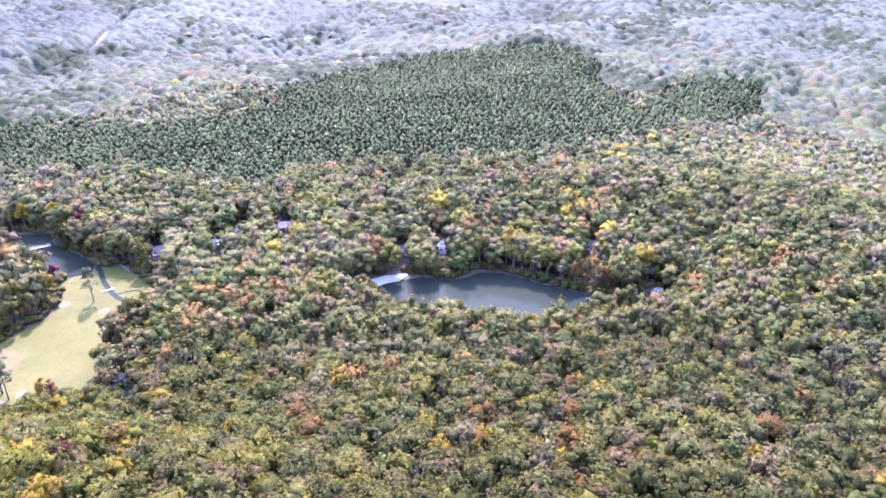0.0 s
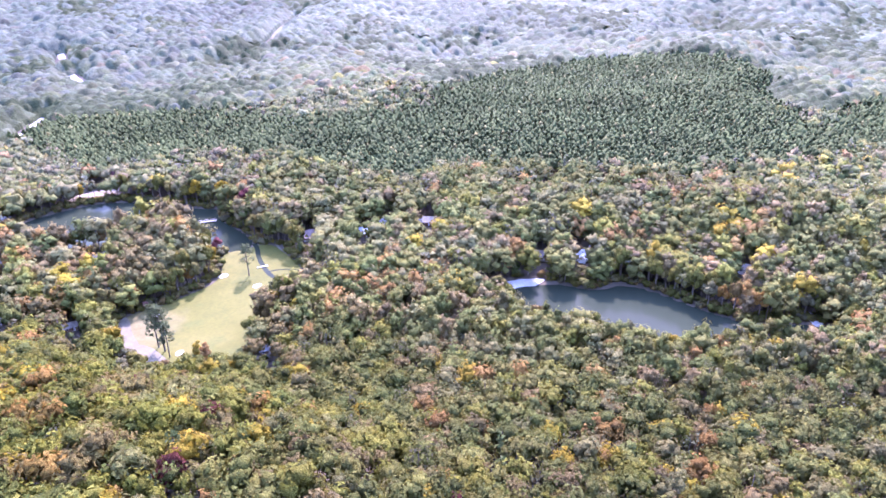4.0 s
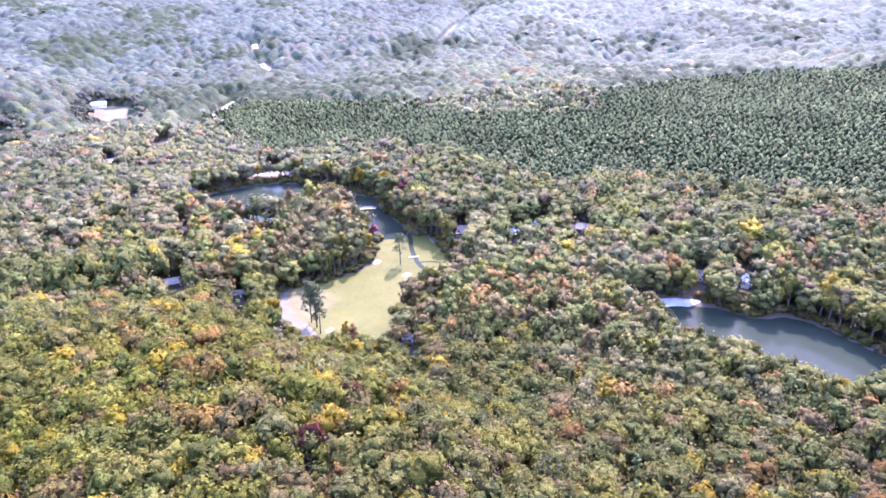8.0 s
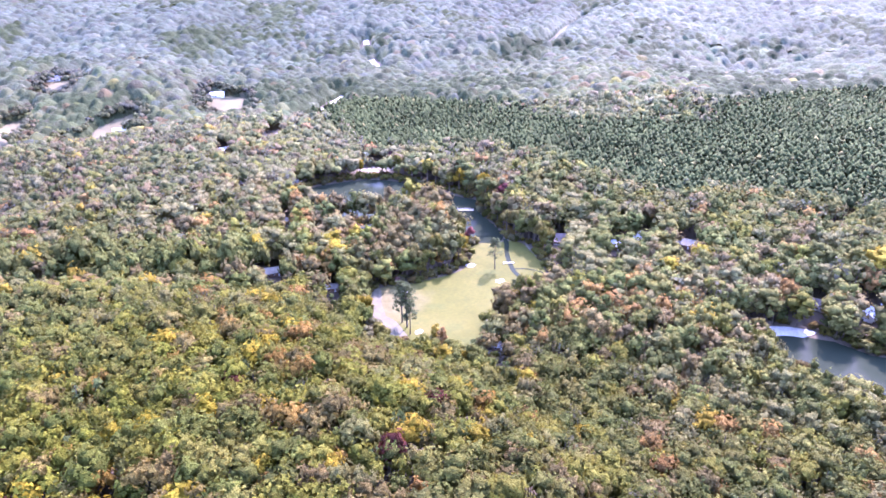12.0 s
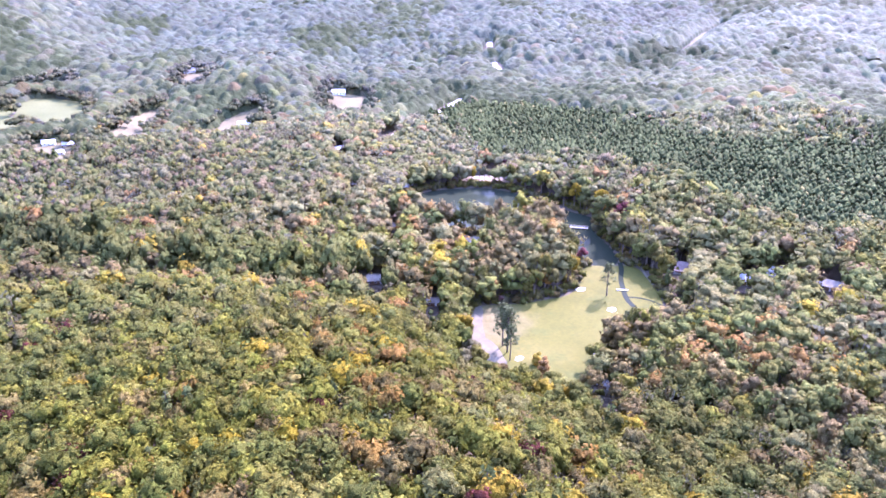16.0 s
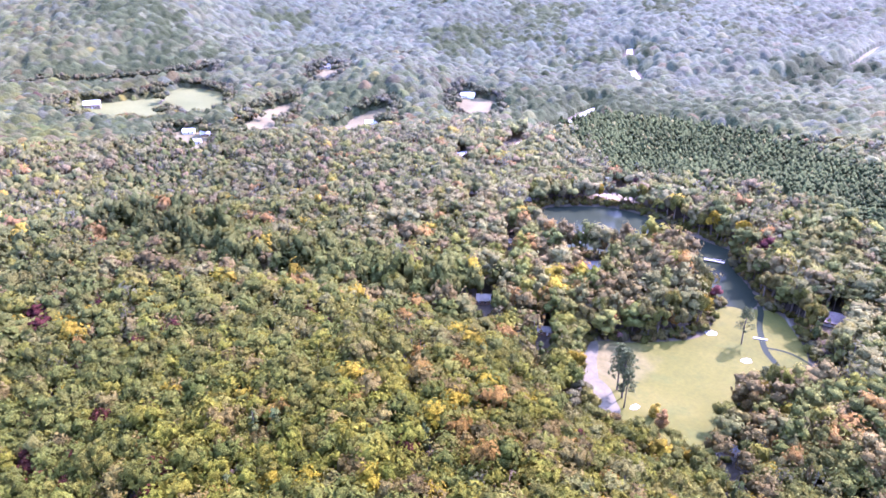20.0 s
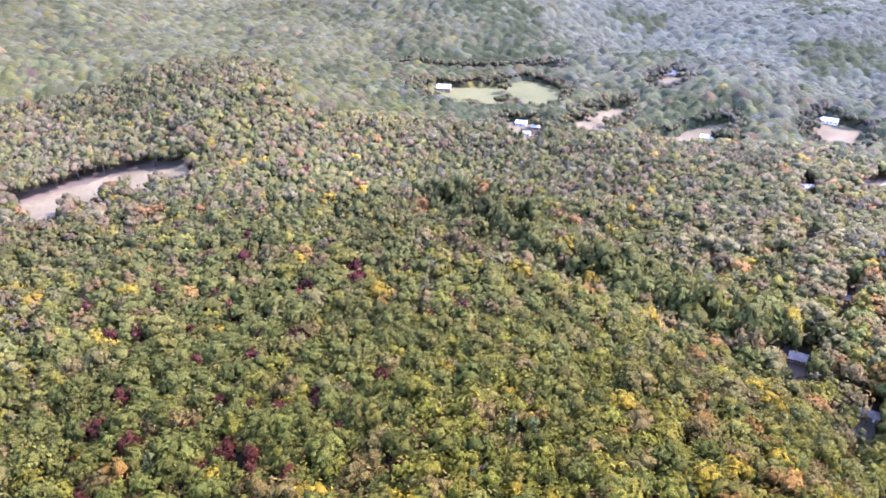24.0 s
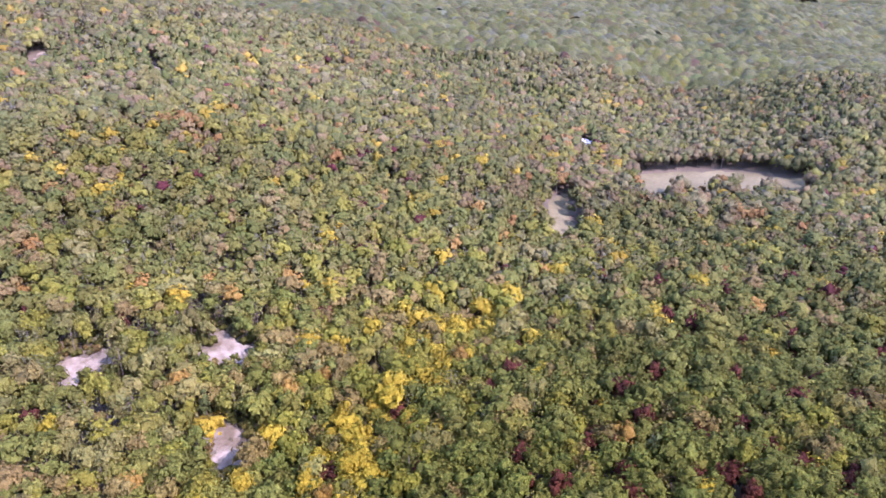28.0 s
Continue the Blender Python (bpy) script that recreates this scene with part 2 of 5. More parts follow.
FLATS = [(-190, 350, 120, 110, 40.0), (-330, 410, 110, 70, 40.0), (80, 385, 130, 55, 32.0), (-820, 320, 190, 95, 42.0), (-1010, 165, 80, 60, 44.0), (-590, -80, 90, 60, 44.0)]
FOLDS = [(0.0172, 0.0061, 0.4, 4.8), (-0.0087, 0.0215, 2.1, 4.4), (0.0271, -0.0163, 4.0, 3.0), (0.0092, 0.0118, 1.3, 5.0), (-0.0385, -0.0241, 5.2, 1.5)]


def crest_rise(x, y):
    """The flank of the long ridge, rising smoothly to its crest line."""
    best = 0 * x
    for (ax, ay, ah), (bx, by, bh) in zip(CREST, CREST[1:]):
        dx, dy = bx - ax, by - ay
        k = np.clip(((x - ax) * dx + (y - ay) * dy) / (dx * dx + dy * dy), 0, 1)
        r = np.minimum(np.hypot(x - ax - k * dx, y - ay - k * dy) / 700, 1)
        best = np.maximum(best, (ah + (bh - ah) * k) * (0.5 + 0.5 * np.cos(math.pi * r)))
    return best


def rough_ground(x, y):
    z = 38.0 + crest_rise(x, y)
    for a, b, h, c, d in HILLS:
        z = z + h * np.exp(-((x - a) / c) ** 2 - ((y - b) / d) ** 2)
    a, b, h, c, d = SPUR
    brow = np.where(x < -230, 165 + 0.43 * (x + 402), 239 - 0.35 * (x + 230))
    south = np.exp(-(((x - a) / c) ** 2 + (np.minimum(y - b, 0) / d) ** 2) ** 3)
    z = z + (h + 0.05 * np.clip(x + 300, -250, 250)) * south / (1 + np.exp(np.clip((y - brow) / 13, -30, 30)))
    fold = sum(h * np.sin(kx * x + ky * y + p) for kx, ky, p, h in FOLDS)
    z = z + fold * np.clip((np.hypot(x + 60, y - 120) - 330) / 500, 0, 1)
    for a, b, c, d, level in FLATS:
        z = z + (level - z) * np.exp(-(((x - a) / c) ** 2 + ((y - b) / d) ** 2) ** 2)
    return z


def ground_height(x, y):
    x, y = np.asarray(x, float), np.asarray(y, float)
    z = rough_ground(x, y)
    for outline, level in LAKES:
        d = edge_distance(x, y, outline)
        w = np.clip(1 - d / 45, 0, 1)
        w = w * w * (3 - 2 * w)
        shore = level + np.where(d > 0, 0.45 + 0.02 * d, np.maximum(0.45 + 0.3 * d, -2.5))
        z = z + (shore - z) * w
    return z


def band(points, width):
    """The outline of a strip along a line of points."""
    p = np.array(points, float)
    d = np.gradient(p, axis=0)
    n = np.stack([-d[:, 1], d[:, 0]], 1) / np.linalg.norm(d, axis=1, keepdims=True) * width / 2
    return np.concatenate([p + n, (p - n)[::-1]])


def winding(points, rounds=2):
    """Rounds the bends of an open line."""
    p = np.array(points, float)
    for _ in range(rounds):
        q = np.stack([0.75 * p[:-1] + 0.25 * p[1:], 0.25 * p[:-1] + 0.75 * p[1:]], 1).reshape(-1, 2)
        p = np.concatenate([p[:1], q, p[-1:]])
    return p


STREAM = winding([(-181, 401), (-176, 394), (-171, 382), (-161, 367), (-155, 360), (-147, 355), (-136, 342)])
BROOK = winding([(-158, 364), (-150, 369), (-140, 369), (-130, 364)])
VALLEY_ROAD = winding([(-436, 416), (-469, 493), (-479, 512), (-493, 562), (-495, 598), (-503, 630), (-512, 669), (-535, 777), (-569, 803), (-607, 845), (-624, 869), (-666, 918), (-734, 1009), (-762, 1047)], 1)
FIELD_ROAD = winding([(-975, 190), (-968, 250), (-962, 300), (-955, 354), (-938, 405)], 1)
HILL_TRACK = winding([(-400, 1174), (-391, 1106), (-376, 1003), (-376, 958), (-420, 879)], 1)
SHORE_PATH = winding([(-190, 424), (-184, 418), (-176, 411), (-168, 405), (-162, 396), (-156, 391), (-150, 385)], 1)
LANE = winding([(-128, 290), (-124, 265), (-116, 250), (-104, 222), (-95, 200), (-89, 174), (-85, 150)], 1)
DRIVE = ragged([(-220, 304), (-212, 287), (-200, 269), (-191, 259), (-175, 253), (-169, 264), (-178, 271), (-189, 277), (-202, 284), (-214, 303)], 3, 12.5)
LAWN = soft_outline([(-40, 372), (-18, 380), (-14, 362), (-30, 352)])
BEACH = ragged([(-17, 360), (-13, 388), (12, 391), (8, 385), (-3, 372)], 2.5, 8.5)
SHORE = ragged([(-352, 466), (-334, 492), (-322, 474), (-338, 455)], 7, 9.5)
PARKING = ragged([(-304, 342), (-282, 368), (-264, 384), (-252, 372), (-266, 352), (-286, 330)], 6, 10.5)
TAN_FIELD = ragged([(-723, 340), (-750, 393), (-763, 427), (-661, 363), (-641, 309)], 14, 0.5, 0.08)
GREEN_FIELD = ragged([(-887, 313), (-915, 359), (-854, 387), (-732, 327), (-752, 286)], 8, 1.5, 0.08)
STUBBLE = ragged([(-877, 254), (-889, 313), (-755, 286), (-759, 264), (-781, 232), (-838, 185), (-863, 224)], 16, 2.5, 0.08)
YARD = ragged([(-651, 403), (-663, 450), (-650, 484), (-640, 467), (-605, 454), (-586, 406), (-600, 378)], 14, 3.5, 0.08)
HOUSE_CLEARING = ragged([(-619, 548), (-632, 569), (-596, 594), (-545, 536), (-571, 511)], 12, 4.5, 0.08)
FARM_CLEARING = ragged([(-854, 510), (-839, 544), (-739, 480), (-768, 463)], 12, 5.5, 0.08)
FARMYARD = ragged([(-721, 268), (-711, 291), (-689, 302), (-644, 283), (-659, 248)], 12, 6.5, 0.08)
HOLLOW_FIELD = ragged([(-548, -144), (-573, -151), (-588, -130), (-611, -103), (-631, -68), (-626, -29), (-594, -21), (-589, -56), (-569, -87), (-549, -107), (-524, -116)], 7, 20.5)
GLADE = ragged([(-454, -165), (-470, -168), (-488, -165), (-432, -133), (-419, -132), (-415, -143)], 8, 7.5)
BARE_PATCHES = [ragged(o, 6, 30.5 + k) for k, o in enumerate((
    [(-139, -228), (-149, -234), (-163, -227), (-176, -219), (-166, -215), (-152, -215), (-142, -217)],
    [(-193, -195), (-202, -196), (-204, -208), (-211, -204), (-211, -186), (-216, -170), (-211, -161), (-199, -174), (-192, -183)],
    [(-162, -154), (-170, -160), (-176, -154), (-175, -143), (-176, -127), (-162, -128), (-155, -140)],
    [(-307, -576), (-323, -601), (-337, -592), (-320, -566), (-294, -531), (-284, -536)],
    [(-383, -525), (-373, -525), (-371, -485), (-350, -451), (-353, -475)]))]
OPENINGS = [(band([(-504, 639), (-498, 614), (-489, 587)], 9), 5.0), (band([(-482, 520), (-475, 505), (-462, 479)], 9), 5.0), (band([(-625, 871), (-606, 841)], 9), 3.0), (band([(-572, 809), (-533, 775)], 8), 3.0),
            (band(STREAM, 4), 2.0), (band(BROOK, 3), 2.0), (band(VALLEY_ROAD[VALLEY_ROAD[:, 1] < 690], 7), 0.8), (band(HILL_TRACK, 7), 0.5), (band(FIELD_ROAD, 22), 0.5), (band(SHORE_PATH, 1.6), 0.3), (band(LANE, 3), -0.4), (DRIVE, 0.5), (LAWN, 1.5), (BEACH, 2.0), (SHORE, 1.0),
            (PARKING, 0.5), (TAN_FIELD, 1.0), (GREEN_FIELD, 1.0), (STUBBLE, 1.0), (YARD, 1.0), (HOUSE_CLEARING, 1.0), (FARM_CLEARING, 1.0), (FARMYARD, 1.0), (HOLLOW_FIELD, 2.0),
            (GLADE, 2.0)] + [(o, 0.0) for o in BARE_PATCHES]

# ---- mesh helpers ----
def mesh_object(name, verts, faces, mat, parent=None, label="", smooth=False):
    me = bpy.data.meshes.new(name)
    me.from_pydata([tuple(map(float, v)) for v in verts], [], [tuple(map(int, q)) for q in faces])
    me.materials.append(mat)
    if smooth:
        me.polygons.foreach_set("use_smooth", [True] * len(me.polygons))
    me.update()
    ob = new(name, me)
    if parent:
        ob.parent = parent
    if label:
        ob["label"] = label
    return ob


def sheet(name, outline, mat, lift, step=8.0, level=None):
    """A patch of ground cover inside an outline, lying on the ground."""
    bm = bmesh.new()
    ring = [bm.verts.new((x, y, 0)) for x, y in outline]
    edges = [bm.edges.new((ring[i - 1], ring[i])) for i in range(len(ring))]
    bmesh.ops.triangle_fill(bm, edges=edges, use_beauty=True, use_dissolve=False)
    for _ in range(4):
        far = [e for e in bm.edges if e.calc_length() > step]
        if not far or level is not None:
            break
        bmesh.ops.subdivide_edges(bm, edges=far, cuts=1)
        bmesh.ops.triangulate(bm, faces=bm.faces[:])
    bm.verts.ensure_lookup_table()
    co = np.array([v.co[:2] for v in bm.verts])
    z = ground_height(co[:, 0], co[:, 1]) + lift if level is None else np.full(len(co), level)
    for v, h in zip(bm.verts, z):
        v.co.z = h
    for f in bm.faces:
        f.normal_update()
        if f.normal.z < 0:
            f.normal_flip()
        f.smooth = True
    me = bpy.data.meshes.new(name)
    bm.to_mesh(me)
    bm.free()
    me.materials.append(mat)
    return new(name, me)


# ---- ground, water ----
def build_ground():
    n = 270
    u = np.linspace(-1, 1, n)
    warp = 640 * u + 4200 * u ** 5
    gx, gy = np.meshgrid(-160 + warp, 340 + warp, indexing="ij")
    z = ground_height(gx.ravel(), gy.ravel())
    k = np.arange(n * n).reshape(n, n)
    faces = np.stack([k[:-1, :-1], k[1:, :-1], k[1:, 1:], k[:-1, 1:]], -1).reshape(-1, 4)
    me = bpy.data.meshes.new("ground")
    me.vertices.add(n * n)
    me.vertices.foreach_set("co", np.stack([gx.ravel(), gy.ravel(), z], 1).ravel())
    me.loops.add(faces.size)
    me.loops.foreach_set("vertex_index", faces.ravel().astype(np.int32))
    me.polygons.add(len(faces))
    me.polygons.foreach_set("loop_start", np.arange(0, faces.size, 4, dtype=np.int32))
    me.materials.append(FLOOR)
    me.update(calc_edges=True)
    me.polygons.foreach_set("use_smooth", [True] * len(faces))
    tagged(new("ground", me), "rolling valley ground covered with brown leaf litter", "ground", kind="structure")


build_ground()
tagged(sheet("water", soft_outline(LAKE), WATER, 0, level=40.0), "dark still lake water with a narrow pond arm", "water", kind="structure")
tagged(sheet("water", soft_outline(RIGHT_LAKE), WATER, 0, level=32.0), "blue-grey lake water mirroring the trees", "water", kind="structure")
tagged(sheet("meadow", MEADOW_EDGE, GRASS, 0.25), "open yellow-green mown grass meadow", "ground", kind="structure")

tagged(sheet("stream", band(STREAM, 3.0), WATER, 0.36, 4), "narrow stream winding through the meadow", "water", kind="structure")
tagged(sheet("stream", band(BROOK, 1.4), WATER, 0.36, 4), "thin side brook across the grass", "water", kind="structure")
for name, outline, mat, label in (
        ("driveway", DRIVE, SANDY, "pale sandy driveway beside the meadow"), ("lawn", LAWN, GRASS, "small lakeside lawn"), ("beach", BEACH, SAND, "white sand beach on the lake shore"),
        ("bare_shore", SHORE, ROCK, "bare reddish bank above the lake"), ("parking_lot", PARKING, PAVE, "pale parking lot among the trees"),
        ("field", TAN_FIELD, HAY, "dry tan hayfield"), ("field", GREEN_FIELD, CROP, "bright green crop field"), ("field", STUBBLE, CROP, "pale yellow-green stubble field"),
        ("yard", YARD, HAY, "bare tan yard round a white building"), ("clearing", HOUSE_CLEARING, HAY, "reddish mown clearing round a white house"),
        ("clearing", FARM_CLEARING, HAY, "mown clearing round a farmhouse"), ("farmyard", FARMYARD, HAY, "worn farmyard between low sheds"),
        ("field", HOLLOW_FIELD, HAY, "long dry field in a wooded hollow"), ("glade", GLADE, HAY, "small dry glade in the woods")):
    tagged(sheet(name, outline, mat, 0.36), label, "ground", kind="structure")
for outline in BARE_PATCHES:
    tagged(sheet("bare_patch", outline, ROCK, 0.3), "bare pinkish soil patch on the slope", "ground", kind="structure")
for name, line, width, label in (("road", VALLEY_ROAD, 8.0, "pale valley road between the trees"), ("road", FIELD_ROAD, 6.0, "pale farm road behind the green field"), ("track", HILL_TRACK, 5.5, "pale dirt track up a distant hill"), ("lane", LANE, 2.6, "narrow gravel lane under the trees"), ("path", SHORE_PATH, 1.5, "pale gravel path along the pond bank")):
    tagged(sheet(name, band(line, width), SANDY if name in ("lane", "path", "track") else PALE_ROAD, 0.35), label, "road", kind="structure")

# ---- trees ----
def unit_ball(level):
    bm = bmesh.new()
    bmesh.ops.create_icosphere(bm, subdivisions=level, radius=1.0)
    v = np.array([p.co[:] for p in bm.verts])
    f = np.array([[q.index for q in t.verts] for t in bm.faces])
    bm.free()
    return v, f


def lump(v, seed, amount, size):
    """Pushes a ball's points in and out by smooth noise."""
    off = Vector((seed * 7.3, seed * 3.1, seed * 1.7))
    k = np.array([noise.noise(Vector(p) * size + off) for p in v])
    return v * (1 + amount * k)[:, None]


def unit(v):
    return v / np.maximum(np.linalg.norm(v, axis=-1, keepdims=True), 1e-6)


LIFT = np.array([0, 0, 0.95])        # leaves lie rather level; shading normals bent up to even out dark crown sides


def flakes(rng, centres, out, size):
    """Leaf clumps: ragged triangles, most of them facing outwards; also gives each corner's rounding."""
    n = len(centres)
    nor = unit(out + rng.normal(0, 0.42, (n, 3)))
    a = unit(np.cross(nor, rng.normal(0, 1, (n, 3))))
    b = np.cross(nor, a)
    s = size * rng.uniform(0.65, 1.35, (n, 1))
    turn = [0.0, 2.1, 4.2]
    v = np.stack([centres + s * (math.cos(k) * a + math.sin(k) * b) * rng.uniform(0.7, 1.2, (n, 1)) for k in turn], 1).reshape(-1, 3)
    return v, np.arange(3 * n).reshape(n, 3), np.repeat(unit(unit(out) + 0.4 * nor + LIFT), 3, 0)


def trunk_part(height, r, sides=4):
    k = np.arange(sides) * 2 * math.pi / sides
    ring = np.stack([np.cos(k), np.sin(k)], 1)
    v = np.concatenate([np.c_[ring * r, np.full(sides, -1.5)], np.c_[ring * r * 0.55, np.full(sides, height)]])
    i, j = np.arange(sides), (np.arange(sides) + 1) % sides
    f = np.concatenate([np.stack([i, j, j + sides], 1), np.stack([i, j + sides, i + sides], 1)])
    return v, f, np.c_[np.tile(ring, (2, 1)), np.zeros(2 * sides)]


def stack(parts):
    """Joins (verts, faces, rounding, is_bark, smooth) parts into one template."""
    v, f, n, bark, smooth, base = [], [], [], [], [], 0
    for pv, pf, pn, pb, ps in parts:
        v.append(pv), f.append(pf + base), n.append(pn)
        bark.append(np.full(len(pf), pb)), smooth.append(np.full(len(pf), ps))
        base += len(pv)
    return np.concatenate(v), np.concatenate(f), np.concatenate(n), np.concatenate(bark), np.concatenate(smooth)


OCTA = (np.array([(1, 0, 0), (0, 1, 0), (-1, 0, 0), (0, -1, 0), (0, 0, 1), (0, 0, -1)], float),
        np.array([(0, 1, 4), (1, 2, 4), (2, 3, 4), (3, 0, 4), (1, 0, 5), (2, 1, 5), (3, 2, 5), (0, 3, 5)]))


def lobe(rng, shape, mid, r, middle, uneven=0.25):
    """One rounded clump of a crown, turned and knocked out of round."""
    v, f = shape
    q = np.linalg.qr(rng.normal(0, 1, (3, 3)))[0]
    d = v @ q.T * (np.linalg.det(q))
    p = mid + d * r * (1 + rng.uniform(-uneven, uneven, (len(v), 1))) * np.array([1, 1, 0.9])
    return p, f, unit(0.6 * d + 0.6 * unit(p - middle) + LIFT), False, True


def broadleaf(seed, lobes, per_lobe, leaf_size, sides=3, lobe_size=0.48, top=0.6):
    """A tree of crown radius 1 and height about 2.8: uneven lobes laid with leaf clumps, a trunk."""
    rng = np.random.default_rng(seed)
    parts, cs, ds = [], [], []
    middle = np.array([0, 0, 1.65])
    for k in range(lobes):
        a = k * 2.4 + rng.uniform(-0.6, 0.6)
        up = (k + 0.5) / lobes
        q = 0.6 * math.sqrt(1 - up ** 2) * rng.uniform(0.7, 1.2)
        mid = np.array([math.cos(a) * q, math.sin(a) * q, 1.62 + top * up * rng.uniform(0.6, 1.3)])
        r = rng.uniform(0.75, 1.25) * lobe_size
        parts.append(lobe(rng, OCTA, mid, r * (0.88 if per_lobe > 8 else 1.0), middle))
        if per_lobe:
            d = unit(rng.normal(0, 1, (per_lobe, 3)) + np.array([math.cos(a) * 0.4, math.sin(a) * 0.4, 0.5]))
            c = mid + d * r * rng.uniform(0.85, 1.16, (per_lobe, 1))
            cs.append(c)
            ds.append(d + 0.7 * unit(c - middle))
    if cs:
        parts.append((*flakes(rng, np.concatenate(cs), np.concatenate(ds), leaf_size), False, False))
    if sides:
        parts.append((*trunk_part(1.7, 0.05, sides), True, True))
    return stack(parts)


def tall_tree(seed, lobes=9, per_lobe=13):
    """A tall valley tree: an upright crown of radius 1 from a third of its height of about 3.4, in stacked lobes, on a trunk."""
    rng = np.random.default_rng(seed + 240)
    parts, cs, ds = [], [], []
    middle = np.array([0, 0, 2.0])
    for k in range(lobes):
        a = k * 2.4 + rng.uniform(-0.5, 0.5)
        up = -0.85 + 1.8 * (k + 0.5) / lobes
        q = 0.54 * math.sqrt(max(0.02, 1 - up ** 2)) * rng.uniform(0.75, 1.2)
        mid = np.array([math.cos(a) * q, math.sin(a) * q, 2.05 + 0.95 * up * rng.uniform(0.85, 1.15)])
        r = rng.uniform(0.4, 0.58)
        parts.append(lobe(rng, OCTA, mid, r * 0.92, middle))
        d = unit(rng.normal(0, 1, (per_lobe, 3)) + np.array([math.cos(a) * 0.5, math.sin(a) * 0.5, 0.35]))
        c = mid + d * r * rng.uniform(0.88, 1.15, (per_lobe, 1))
        cs.append(c)
        ds.append(d + 0.6 * unit(c - middle))
    parts.append((*flakes(rng, np.concatenate(cs), np.concatenate(ds), 0.14), False, False))
    parts.append((*trunk_part(2.2, 0.05, 3), True, True))
    return stack(parts)


def far_pine(seed, sides=5):
    """A pine of height 5 and crown radius 1 seen from afar: one tapering, uneven, rounded crown."""
    rng = np.random.default_rng(seed + 700)
    rings = []
    for r, z in ((1.0, 2.9), (0.85, 3.6), (0.45, 4.35)):
        a = np.arange(sides) * 2 * math.pi / sides + rng.uniform(0, 6) + rng.normal(0, 0.2, sides)
        reach = r * rng.uniform(0.75, 1.2, sides)
        rings.append(np.stack([np.cos(a) * reach, np.sin(a) * reach, z + rng.normal(0, 0.12, sides)], 1))
    v = np.concatenate(rings + [np.array([[*rng.normal(0, 0.1, 2), 5.0]])])
    i, j = np.arange(sides), (np.arange(sides) + 1) % sides
    f = [q for k in (0, sides) for q in (np.stack([i + k, j + k, j + k + sides], 1), np.stack([i + k, j + k + sides, i + k + sides], 1))]
    f.append(np.stack([i + 2 * sides, j + 2 * sides, np.full(sides, 3 * sides)], 1))
    return stack([(v, np.concatenate(f), unit(unit((v - np.array([0, 0, 2.6])) * np.array([1, 1, 0.5])) + np.array([0, 0, 1.8])), False, True)])


def conifer(seed, tiers, per_tier, leaf_size, sides=4, bare=0.35, width=1.0):
    """A pine of height 5 and crown radius about 1: a tapering crown of rounded clumps with needle sprays round a mast."""
    rng = np.random.default_rng(seed + 500)
    cs, ds, parts = [], [], []
    for k in range(tiers):
        h = bare + (0.96 - bare) * (k + 0.35) / tiers
        r = width * (1.0 - 0.82 * ((h - bare) / (1 - bare)) ** 1.2)
        off = rng.normal(0, 0.12, 2)
        mid = np.array([off[0], off[1], 5 * h])
        p, f, n, _, _ = lobe(rng, OCTA, mid, r * 0.85, mid - np.array([0, 0, 0.9]), 0.3)
        parts.append((p, f, n, False, True))
        a = rng.uniform(0, 2 * math.pi) + np.arange(per_tier) * 2 * math.pi / max(per_tier, 1) + rng.normal(0, 0.3, per_tier)
        q = r * rng.uniform(0.6, 1.0, per_tier)
        cs.append(np.stack([np.cos(a) * q, np.sin(a) * q, 5 * h + 0.1 + rng.normal(0, 0.3, per_tier)], 1))
        ds.append(np.stack([np.cos(a) * 0.7, np.sin(a) * 0.7, np.full(per_tier, 0.5)], 1))
    if per_tier:
        parts.append((*flakes(rng, np.concatenate(cs), np.concatenate(ds), leaf_size), False, False))
    if sides:
        parts.append((*trunk_part(4.6, 0.07, sides), True, True))
    return stack(parts)


